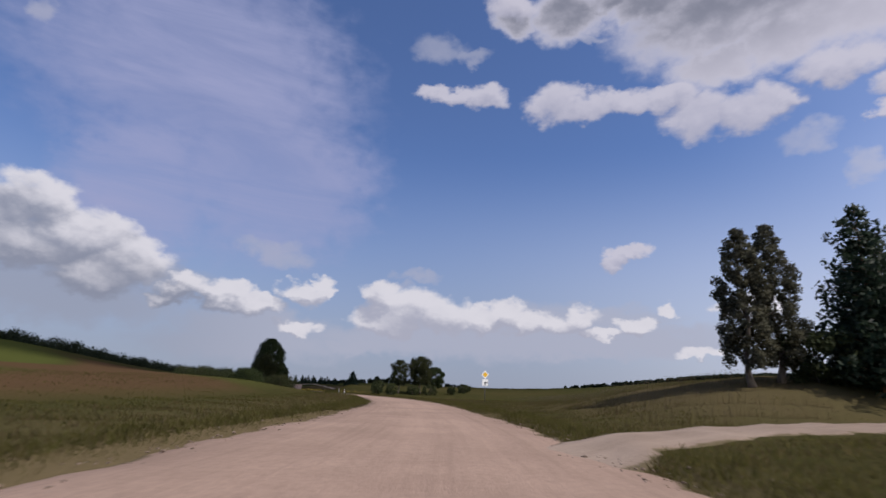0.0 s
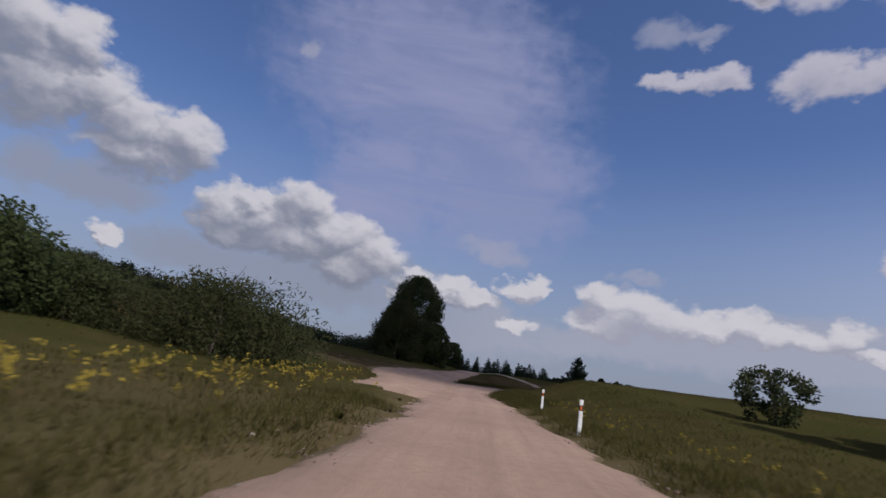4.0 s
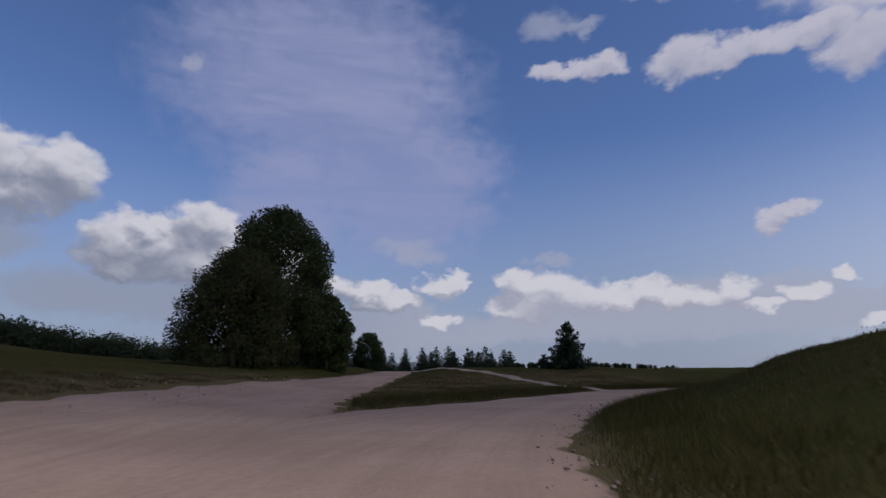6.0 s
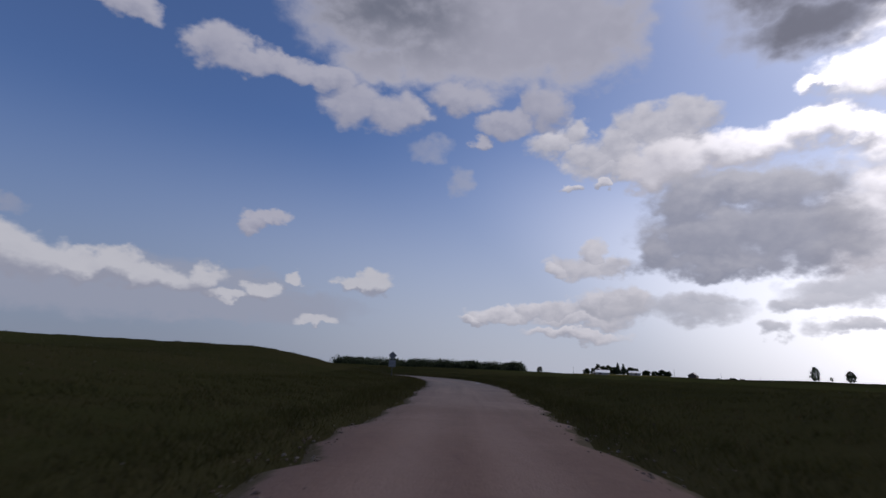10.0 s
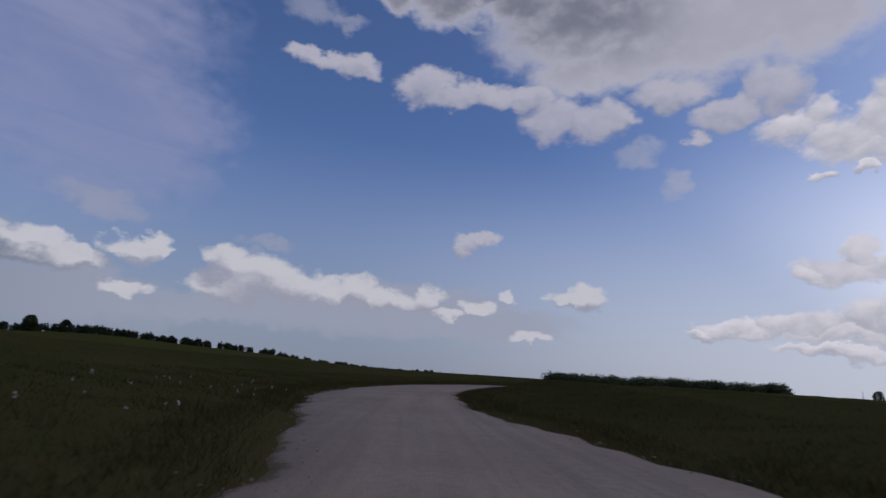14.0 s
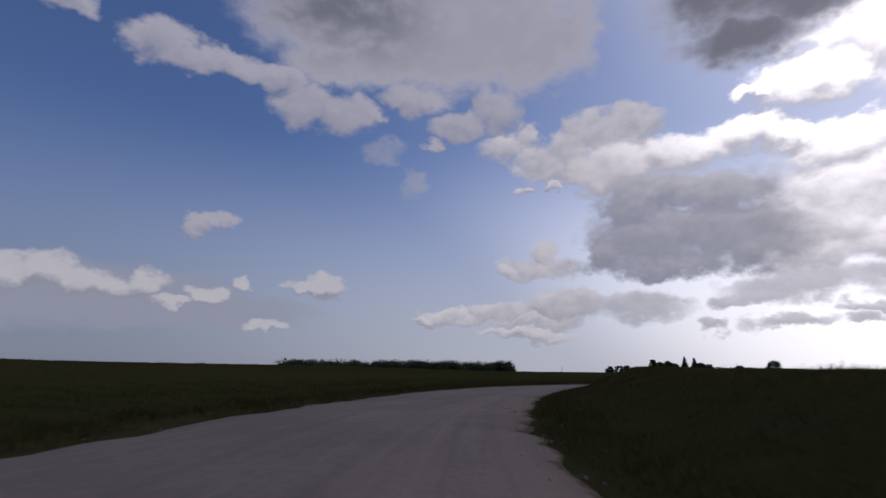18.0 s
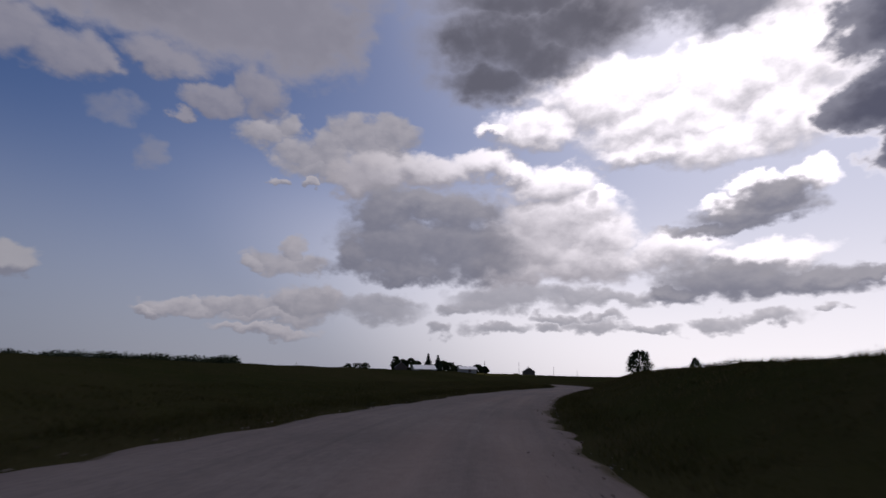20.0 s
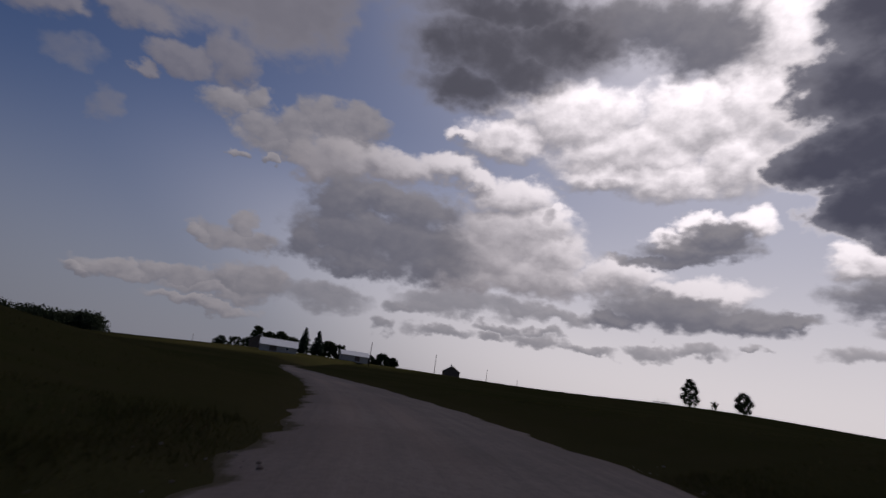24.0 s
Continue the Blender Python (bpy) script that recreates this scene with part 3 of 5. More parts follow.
def nearest(x, y):
    """Distance along the road and signed distance from it (left positive)."""
    xy = np.c_[np.ravel(x), np.ravel(y)]
    s, lat = np.empty(len(xy)), np.empty(len(xy))
    for i in range(0, len(xy), 20000):
        q = xy[i:i + 20000]
        d = (q[:, None, 0] - LINE[None, :, 0]) ** 2 + (q[:, None, 1] - LINE[None, :, 1]) ** 2
        k = d.argmin(1)
        o, t = q - LINE[k], TANGENT[k]
        along = (o * t).sum(1)
        side = t[:, 0] * o[:, 1] - t[:, 1] * o[:, 0]
        s[i:i + 20000] = RUN[k] + np.clip(along, -3, 3)
        lat[i:i + 20000] = np.sign(side) * np.sqrt(d[np.arange(len(q)), k]) * np.where(np.abs(along) < 3, np.abs(side) / np.maximum(1e-6, np.sqrt(d[np.arange(len(q)), k])), 1)
    return s.reshape(np.shape(x)), lat.reshape(np.shape(x))


def smooth(x, lo, hi):
    u = np.clip((x - lo) / (hi - lo), 0, 1)
    return u * u * (3 - 2 * u)


def hill(x, y, cx, cy, r, h):
    return h * np.exp(-((x - cx) ** 2 + (y - cy) ** 2) / (2 * r * r))


def land(x, y, bed=True):
    """Height of the ground, with the road's bed sunk into it."""
    x, y = np.asarray(x, float), np.asarray(y, float)
    s, lat = nearest(x, y)
    d = np.abs(lat)
    rim = np.where(lat > 0, left_edge(s), right_edge(s))
    bank = np.where(lat > 0, left_bank(s), right_bank(s)) * smooth(d, rim + 0.8, rim + np.where(lat > 0, 22, table(s, [(400, 10), (440, 6.5)]))) * (1 - 0.7 * smooth(d, 55, 190))
    far = smooth(d, 30, 160)
    z = bank + far * (0.9 * np.sin(x * 0.021 + 1.3) * np.cos(y * 0.017) + 0.5 * np.sin(x * 0.05 + y * 0.043)) - 5.5 * smooth(d, 160, 750)
    away = smooth(d, 8, 45)
    z += away * (hill(x, y, -235, 222, 66, 14.0) + hill(x, y, -480, 120, 170, 26.0))
    z += smooth(d, 6, 16) * (hill(x, y, 21, 36, 7.5, 1.6) + hill(x, y, 33, 40, 9, 1.7) - hill(x, y, 8, 150, 28, 0.9)) + hill(x, y, 556, 412, 75, 5.0) + hill(x, y, 520, 596, 62, 4.5) + hill(x, y, 100, 164, 38, 9.0) + hill(x, y, -90, 690, 75, 8.0) + hill(x, y, 0, 715, 70, 4.2)
    for line, wide in ((TRACK_LINE, 7.0), (FORK_LINE, 8.0)):
        near = np.sqrt(np.min([(x - px) ** 2 + (y - py) ** 2 for px, py in line], axis=0))
        z = z * (0.35 + 0.65 * smooth(near, 2.0, wide)) if wide < 7.5 else z * (0.75 + 0.25 * smooth(near, 3.0, wide))
    rough = 0.05 * np.sin(x * 1.7 + 0.6 * y) * np.sin(y * 1.3 - 0.4 * x) + 0.04 * np.sin(x * 0.61 - y * 0.83)
    z += 0.16 * smooth(d, rim - 0.2, rim + 1.1) + rough * smooth(d, rim, rim + 2)
    if bed:
        z = np.where(d < rim + 0.4, np.minimum(z, 0.0) - 0.16 * (1 - smooth(d, rim - 0.5, rim + 0.4)), z)
    return z


def height_at(x, y):
    return float(land(np.array([x]), np.array([y]))[0])


# ---- building helpers ----
def mesh_fast(name, verts, faces, mat, smooth_shade=False):
    """A mesh from arrays; all faces have the same number of corners."""
    me = bpy.data.meshes.new(name)
    verts, faces = np.asarray(verts, np.float32), np.asarray(faces, np.int32)
    me.vertices.add(len(verts))
    me.vertices.foreach_set("co", verts.ravel())
    k = faces.shape[1]
    me.loops.add(faces.size)
    me.loops.foreach_set("vertex_index", faces.ravel())
    me.polygons.add(len(faces))
    me.polygons.foreach_set("loop_start", np.arange(0, faces.size, k, dtype=np.int32))
    if smooth_shade:
        me.polygons.foreach_set("use_smooth", np.ones(len(faces), bool))
    me.materials.append(mat)
    me.update(calc_edges=True)
    me.validate()
    return me


def set_attribute(me, name, values):
    me.attributes.new(name, "FLOAT", "POINT").data.foreach_set("value", np.asarray(values, np.float32).ravel())


def thing(name, x, y, z=None, rz=0.0):
    ob = new(name)
    ob.empty_display_size = 0.3
    ob.matrix_world = pose(x, y, height_at(x, y) if z is None else z, 0, 0, rz)
    return ob


def part(name, mesh, mat, parent, label=""):
    """One mesh object under a thing or a part; mesh is a bmesh or mesh data in the parent's own space."""
    if isinstance(mesh, bmesh.types.BMesh):
        me = bpy.data.meshes.new(name)
        mesh.to_mesh(me)
        mesh.free()
        me.materials.append(mat)
    else:
        me = mesh
    ob = new(name, me)
    ob.parent = parent
    return tagged(ob, label)


def box(bm, size, m=None, bevel=0.0):
    g = bmesh.ops.create_cube(bm, size=1.0)["verts"]
    bmesh.ops.scale(bm, vec=size, verts=g)
    if bevel:
        e = list({e for v in g for e in v.link_edges})
        g = list({v for f in bmesh.ops.bevel(bm, geom=e, offset=bevel, segments=2, affect="EDGES")["faces"] for v in f.verts} | {v for v in g if v.is_valid})
    if m is not None:
        bmesh.ops.transform(bm, matrix=m, verts=g)
    return g


def tube(bm, points, radii, sides=7):
    """A tapered tube along the points."""
    rings = []
    for i, (p, r) in enumerate(zip(points, radii)):
        p = Vector(p)
        ahead = Vector(points[min(i + 1, len(points) - 1)]) - Vector(points[max(i - 1, 0)])
        q = ahead.to_track_quat("Z", "Y")
        rings.append([bm.verts.new(p + q @ Vector((r * math.cos(a), r * math.sin(a), 0))) for a in (2 * math.pi * k / sides for k in range(sides))])
    for a, b in zip(rings, rings[1:]):
        for k in range(sides):
            bm.faces.new((a[k], a[(k + 1) % sides], b[(k + 1) % sides], b[k])).smooth = True
    bm.faces.new(rings[-1])
    bm.faces.new(rings[0][::-1])


# ---- ground and roads ----
def axis(lo, hi, gap, reach):
    inner = np.arange(lo, hi + gap, gap)
    grow = gap * 1.25 ** np.arange(1, 60)
    out = np.cumsum(grow)
    out = out[out < reach]
    return np.r_[(lo - out)[::-1], inner, hi + out]


def build_ground():
    gx, gy = axis(-110, 330, 1.5, 4200), axis(-30, 540, 1.5, 4200)
    X, Y = np.meshgrid(gx, gy)
    Z = land(X, Y)
    n, m = len(gx), len(gy)
    idx = np.arange(n * m).reshape(m, n)
    faces = np.stack([idx[:-1, :-1], idx[:-1, 1:], idx[1:, 1:], idx[1:, :-1]], -1).reshape(-1, 4)
    me = mesh_fast("ground", np.c_[X.ravel(), Y.ravel(), Z.ravel()], faces, MEADOW, True)
    s, lat = nearest(X, Y)
    # a strip of bare red earth and a bright crop along the western slope
    u = X * 0.62 + Y * 0.35
    wob = 4 * np.sin(Y * 0.05) + 2.5 * np.sin(X * 0.13)
    soil = smooth(-u + wob, -12, -6) * (1 - smooth(-u + wob, 8, 16)) * (X < -15) * smooth(lat, 13, 20) * (Y < 210)
    crop = smooth(-u + wob, 12, 20) * (1 - smooth(-u + wob, 60, 75)) * (X < -20) * (lat > 12)
    crop = np.maximum(crop, 0.75 * smooth(lat, 14, 22) * (1 - smooth(lat, 30, 60)) * (s < 120) * (1 - soil))
    crop = np.maximum(crop, smooth(-lat, 16, 30) * (s > 20) * (s < 110) * 0.3)
    crop = np.maximum(crop, 0.45 * smooth(np.abs(lat), 25, 60) * (s > 250) * (X < 330))
    rim = np.where(lat > 0, left_edge(s), right_edge(s))
    d = np.abs(lat)
    verge = (1 - smooth(d, rim + 0.3, rim + 1.8)) * np.where(s < 235, 0.8, 0.15) + 0.4 * smooth(lat, 2, 5) * (1 - smooth(lat, 8, 14)) * (s < 150)
    verge = np.maximum(verge, 0.8 * smooth(lat, 4, 8) * (1 - smooth(lat, 22, 32)) * smooth(s, 190, 200) * (1 - smooth(s, 250, 275)))
    verge = np.maximum(verge, 0.75 * np.exp(-((X - 17) ** 2 + (Y - 37) ** 2) / 180.0) * (lat < -8))
    set_attribute(me, "soil", soil)
    set_attribute(me, "crop", np.clip(crop, 0, 1))
    set_attribute(me, "verge", np.clip(verge, 0, 1))
    return tagged(new("ground", me), "rolling meadow and field land with dry verges", "ground", kind="structure")


def ribbon(name, line, left, right, lift, mat, fade=0.5, columns=15, draped=True, ruts=((-0.95, 0.28), (0.75, 0.28))):
    tan = np.gradient(line, axis=0)
    tan /= np.linalg.norm(tan, axis=1)[:, None]
    nor = np.c_[-tan[:, 1], tan[:, 0]]
    run = np.r_[0, np.cumsum(np.linalg.norm(np.diff(line, axis=0), axis=1))]
    rag = lambda k: fade * (0.35 * np.sin(run * 0.9 + k) + 0.3 * np.sin(run * 2.3 + 2.1 * k) + 0.25 * np.sin(run * 0.31 + k * 3) + 0.2 * np.sin(run * 5.1 + k))
    l, r = left + rag(1.0), -(right + rag(4.2))
    u = np.linspace(0, 1, columns)
    u = u * u * (3 - 2 * u) * 0.4 + u * 0.6
    off = r[:, None] + (l - r)[:, None] * u[None, :]
    X = line[:, 0:1] + nor[:, 0:1] * off
    Y = line[:, 1:2] + nor[:, 1:2] * off
    side = np.abs(u * 2 - 1)[None, :]
    rise = np.full(len(line), lift) if not draped else lift - (lift + 0.10) * (1 - smooth(run, 1.0, 7.0))
    Z = (land(X, Y, bed=False) if draped else np.zeros_like(X)) + rise[:, None] * (1 - side ** 6) - 0.10 * side ** 8
    mid = off - (l + r)[:, None] / 2
    wear = np.zeros_like(off)
    for c, w in ruts:
        wear = np.maximum(wear, np.exp(-((off - c) / (w + 0.25)) ** 2))
    wear *= 0.6 + 0.4 * np.sin(run * 0.23)[:, None]
    Z -= 0.025 * wear
    n, m = off.shape
    idx = np.arange(n * m).reshape(n, m)
    faces = np.stack([idx[:-1, :-1], idx[:-1, 1:], idx[1:, 1:], idx[1:, :-1]], -1).reshape(-1, 4)
    me = mesh_fast(name, np.c_[X.ravel(), Y.ravel(), Z.ravel()], faces, mat, True)
    set_attribute(me, "track", np.clip(wear, 0, 1))
    set_attribute(me, "across", off)
    set_attribute(me, "along", np.broadcast_to(run[:, None], off.shape))
    set_attribute(me, "loose", np.broadcast_to(side ** 5, off.shape))
    set_attribute(me, "margin", np.clip(1 - np.minimum(l[:, None] - off, off - r[:, None]) / 0.9, 0, 1))
    return new(name, me)


build_ground()
fine_line = curve(ROAD, 0.8)
fine_run = np.r_[0, np.cumsum(np.linalg.norm(np.diff(fine_line, axis=0), axis=1))]
fine_run -= fine_run[int(np.argmin(np.hypot(*(fine_line - (0, 0)).T)))]
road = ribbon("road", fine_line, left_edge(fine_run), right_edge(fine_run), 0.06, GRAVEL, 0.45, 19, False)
set_attribute(road.data, "clay", np.repeat(smooth(fine_run, 222, 268) * (1 - smooth(fine_run, 282, 325)), 19))      # reddish clay past the fork
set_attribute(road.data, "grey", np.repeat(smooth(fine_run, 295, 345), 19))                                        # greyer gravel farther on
tagged(road, "pale pinkish gravel country road with worn wheel tracks", "road", kind="structure")
for side_name, pts, half, label in (("side_road", SIDE_LEFT, 3.0, "gravel side road forking off beside big trees"),
                                    ("field_track", SIDE_LOOP, 1.3, "narrow dirt track joining the gravel road"),
                                    ("farm_track", SIDE_RIGHT, 1.8, "dirt track turning off into the meadow")):
    ln = curve(pts, 0.8)
    flare = 6.0 * np.exp(-((np.arange(len(ln)) * 0.8 - 52.0) / 24.0) ** 2) if half > 2 else 0.0       # the mouth of the fork widens
    tagged(ribbon(side_name, ln, np.full(len(ln), half) + flare, np.full(len(ln), half), 0.10, TRACK if half < 2 else GRAVEL, 0.4, 11, True, ((-0.8, 0.25), (0.8, 0.25))), label, "road", kind="structure")


# ---- plants ----

def leaf_cloud(centres, radii, count, size, droop=0.0, squash=1.0, seed=1):
    """Small bent leaves in the shells of clumps; returns vertices and quads."""
    rng = np.random.default_rng(seed)
    centres, radii = np.asarray(centres, float), np.asarray(radii, float)
    w = radii ** 2
    which = rng.choice(len(centres), count, p=w / w.sum())
    v = rng.normal(size=(count, 3))
    v /= np.linalg.norm(v, axis=1)[:, None]
    rad = radii[which] * (rng.random(count) ** 0.45)
    at = centres[which] + v * rad[:, None] * (1, 1, squash)
    at[:, 2] -= droop * rng.random(count) * radii[which]
    a = rng.normal(size=(count, 3))
    a[:, 2] -= droop * 1.5
    a /= np.linalg.norm(a, axis=1)[:, None]
    b = np.cross(a, v + 0.6 * rng.normal(size=(count, 3)))
    b /= np.linalg.norm(b, axis=1)[:, None] + 1e-9
    l = size * (0.6 + 0.8 * rng.random(count))[:, None]
    wd = l * (0.55 if droop == 0 else 0.32)
    verts = np.stack([at - a * l * 0.5, at + b * wd * 0.5, at + a * l * 0.6, at - b * wd * 0.5], 1).reshape(-1, 3)
    return verts, np.arange(count * 4).reshape(-1, 4)


def limbs(bm, h, trunk_r, fork, spread, n, seed, lean=0.0):
    rng = np.random.default_rng(seed)
    top = h * 0.86
    pts = [(lean * (z / h) ** 2 * h + 0.15 * math.sin(z), 0.12 * math.sin(z * 1.3 + seed), z) for z in np.linspace(-0.3, top, 9)]
    tube(bm, pts, [trunk_r * (1.25 if i == 0 else 1 - 0.86 * i / 8) for i in range(9)], 8)
    tips = []
    for i in range(n):
        z0 = h * (fork + (0.8 - fork) * i / n)
        a = 2.4 * i + rng.random()
        reach = spread * (0.55 + 0.5 * rng.random()) * (1.15 - 0.6 * (z0 / h))
        base = Vector((lean * (z0 / h) ** 2 * h, 0, z0))
        out = Vector((math.cos(a), math.sin(a), 0))
        p = [base, base + out * reach * 0.45 + Vector((0, 0, reach * 0.35)), base + out * reach + Vector((0, 0, reach * 0.55))]
        tube(bm, p, [trunk_r * 0.38, trunk_r * 0.22, trunk_r * 0.05], 5)
        tips.append(p[2])
        tips.append(p[1] + Vector(rng.normal(size=3)) * reach * 0.25)
    return tips


def broadleaf(name, x, y, h, width, low, leaf, label, count=9000, clumps=46, size=0.34, droop=0.0, seed=1, bark=BARK, peak=0.62, group="", trunk=None, category="tree", lean=0.0, gap=0.0, depth=1.0, fill=1.0):
    """A tree: tapered trunk with limbs, and a crown of leaf clumps from height low up to h."""
    rng = np.random.default_rng(seed)
    root = thing(name, x, y, None, 40.0 * seed)
    bm = bmesh.new()
    limbs(bm, h, trunk or h * 0.018 + 0.05, max(0.12, low / h), width * 0.5, 9, seed, lean)
    part("trunk", bm, bark, root)
    cs, rs = [], []
    for i in range(clumps):
        u = (i + 0.5) / clumps
        z = low + (h - low) * (u ** 0.9)
        f = (z - low) / (h - low)
        env = math.sin(math.pi * min(1.0, 0.16 + 0.84 * f ** (math.log(0.5) / math.log(peak)) if f > 0 else 0.16)) ** 0.6
        env = max(env, 0.10)
        a = 2.399963 * i + rng.random() * 0.8
        rr = width * 0.5 * env * (0.35 + 0.6 * math.sqrt(rng.random())) * (1 - gap * (rng.random() < 0.3))
        cr = fill * width * (0.10 + 0.075 * rng.random()) * (0.62 + 0.5 * env)
        cs.append((rr * math.cos(a) + lean * (z / h) ** 2 * h, rr * math.sin(a) * depth, min(z, h - cr * 0.55)))
        rs.append(cr)
    v, f = leaf_cloud(cs, rs, count, size, droop, 0.85, seed)
    part("crown", mesh_fast("crown", v, f, leaf), leaf, root)
    return tagged(root, label, category, group)


def conifer(name, x, y, h, width, label, count=7000, seed=1, low=0.06, group="", size=0.3, taper=0.62):
    rng = np.random.default_rng(seed)
    root = thing(name, x, y, None, 50.0 * seed)
    bm = bmesh.new()
    tube(bm, [(0, 0, -0.3), (0.03, 0, h * 0.4), (0, 0.03, h * 0.98)], [h * 0.017 + 0.04, h * 0.011 + 0.02, 0.015], 7)
    cs, rs = [], []
    tiers = max(6, int(h * 1.7))
    for i in range(tiers):
        f = i / tiers
        z = h * (low + (0.97 - low) * f)
        reach = width * 0.5 * (1 - f) ** taper * (0.7 + 0.45 * rng.random())
        n = max(3, int(8 * (1 - 0.6 * f)))
        for k in range(n):
            a = 6.283 * k / n + i * 1.1 + 0.4 * rng.random()
            r = reach * (0.75 + 0.4 * rng.random())
            if k % 2 == 0:
                tube(bm, [(0, 0, z), (0.9 * r * math.cos(a), 0.9 * r * math.sin(a), z + 0.12 * r)], [0.035 + 0.004 * h * (1 - f), 0.01], 4)
            for q in (0.35, 0.65, 0.95):
                cs.append((q * r * math.cos(a), q * r * math.sin(a), z + 0.16 * r * q + 0.35 * (rng.random() - 0.5) * h / tiers * 2))
                rs.append(max(0.14, 0.115 * width * (1.15 - 0.75 * f) * (1.2 - 0.4 * q)))
    part("trunk", bm, PINE_BARK, root)
    v, fc = leaf_cloud(cs, rs, count, size, 0.0, 0.95, seed)
    part("crown", mesh_fast("crown", v, fc, NEEDLE), NEEDLE, root)
    return tagged(root, label, "conifer", group)


# the big linden group by the fork
broadleaf("linden_tree", -74.5, 238.5, 18.7, 13.0, 0.6, LINDEN, "tall dense dark green linden at the road fork", 56000, 96, 0.33, 0.0, 3, peak=0.5, fill=1.06)
broadleaf("willow_tree", -73.5, 230.0, 12.0, 10.5, 0.1, WILLOW, "broad grey-green willow drooping to the grass by the fork", 44000, 72, 0.36, 0.5, 5, peak=0.42, fill=1.08)
broadleaf("linden_tree", -70.0, 243.0, 9.0, 6.5, 0.1, LINDEN, "low dark green tree beside the taller linden", 10000, 44, 0.40, 0.0, 8, peak=0.4, fill=1.2)
for k, (px, py, ph, pw) in enumerate(((-82.0, 262.0, 9.5, 8.0), (-87.0, 280.0, 9.0, 8.0), (-84.0, 290.0, 7.5, 7.0))):
    broadleaf("linden_tree", px, py, ph, pw, 0.1, LINDEN, "dark rounded tree along the side road", 7000, 36, 0.42, 0.0, 160 + k, peak=0.45, group="trees along the side road", fill=1.2)
# the three trees on the low meadow
broadleaf("willow_tree", -5.0, 156.5, 10.5, 8.4, 2.9, WILLOW, "large olive-green willow with a rounded airy crown", 40000, 70, 0.24, 0.35, 14, peak=0.55, gap=0.4, fill=0.92)
broadleaf("alder_tree", -11.0, 154.5, 9.2, 5.6, 2.4, WILLOW, "slender two-stemmed alder with a see-through crown", 12000, 44, 0.22, 0.0, 17, peak=0.6, gap=0.5, lean=0.03)
broadleaf("alder_tree", -0.6, 160.0, 7.4, 5.2, 1.8, LINDEN, "small dark round tree beside the willow", 18000, 44, 0.22, 0.0, 19, fill=1.15)
for k, (bx, by, bh, bw) in enumerate(((-12.5, 147.0, 2.6, 3.4), (-6.8, 151.0, 2.4, 4.0), (-2.0, 152.5, 2.8, 4.2), (-17.5, 163.0, 2.8, 3.6), (7.5, 163.0, 2.6, 3.6), (4.0, 157.5, 2.2, 3.0), (8.5, 168.0, 2.2, 3.8), (-15.6, 140.3, 2.4, 3.4))):
    broadleaf("bush", bx, by, bh, bw, 0.0, SHRUB, "dark green meadow bush under the willow trees", 3600, 20, 0.18, 0.0, 30 + k, group="bushes on the low meadow", category="bush", trunk=0.06)
# trees beside the farm track near the start
broadleaf("poplar_tree", 18.3, 31.5, 9.6, 3.5, 1.2, POPLAR, "slim poplar with thin grey-brown foliage on a grassy bank", 16000, 120, 0.17, 0.0, 41, peak=0.36, gap=0.25, fill=0.78)
broadleaf("poplar_tree", 20.6, 32.3, 9.9, 3.7, 1.0, POPLAR, "slim poplar with thin grey-brown foliage on a grassy bank", 16000, 120, 0.17, 0.0, 43, peak=0.36, gap=0.25, fill=0.78)
conifer("pine_tree", 26.0, 31.5, 12.0, 7.5, "dark bushy pine beside the poplars", 11000, 47, 0.04, size=0.34)
conifer("pine_tree", 29.5, 35.0, 10.5, 7.0, "dark bushy pine beside the poplars", 8000, 48, 0.04, size=0.34)
broadleaf("bush", 22.6, 32.0, 3.0, 4.5, 0.0, SHRUB, "dark bush at the foot of the poplars", 3000, 18, 0.25, 0.0, 49, category="bush", trunk=0.06)
# the lone pine and the young plantation
conifer("pine_tree", -42.0, 269.0, 7.6, 6.2, "lone dense young pine on the meadow crest", 12000, 51, 0.02, size=0.30)
conifer("pine_tree", -45.8, 270.0, 2.6, 2.2, "small young pine beside the lone pine", 2000, 52, 0.02, size=0.2)
for k in range(44):
    px = -118 + 1.5 * k + 0.8 * math.sin(k * 2.1)
    ph = (5.0 + 2.4 * math.sin(k * 1.3) ** 2) * (1 - 0.010 * k)
    conifer("pine_tree", px, 300 + 4 * math.sin(k * 1.7) - 0.25 * (px + 110), ph, 0.7 * ph + 0.9, "young dark pine in a loose row behind the meadow", 2200, 60 + k, 0.01, "row of young pines", 0.24, 0.85)
# bushes on the western slope
broadleaf("bush", -50.3, 143.0, 4.2, 8.0, 0.0, LINDEN, "big domed dark green bush on the slope", 16000, 46, 0.21, 0.0, 90, group="thicket on the slope", category="bush", trunk=0.1, peak=0.35, fill=1.25)
broadleaf("willow_bush", -43.7, 151.2, 4.0, 9.6, 0.0, WILLOW, "wide domed grey-green willow bush on the slope", 18000, 50, 0.21, 0.15, 91, group="thicket on the slope", category="bush", trunk=0.1, peak=0.35, fill=1.25)
for k in range(11):
    t = k / 10
    bx, by = -62 + 17 * t + 1.4 * math.sin(k * 2.2), 133 + 22 * t + 2 * math.sin(k * 1.4)
    broadleaf("bush", bx, by, 2.8 + 0.7 * math.sin(k * 1.9) ** 2, 5.6 + 1.0 * math.sin(k * 2.6), 0.0, SHRUB, "grey-green willow bush in a thicket on the slope", 6000, 28, 0.20, 0.1, 92 + k, group="thicket on the slope", category="bush", trunk=0.08, peak=0.35, fill=1.2)


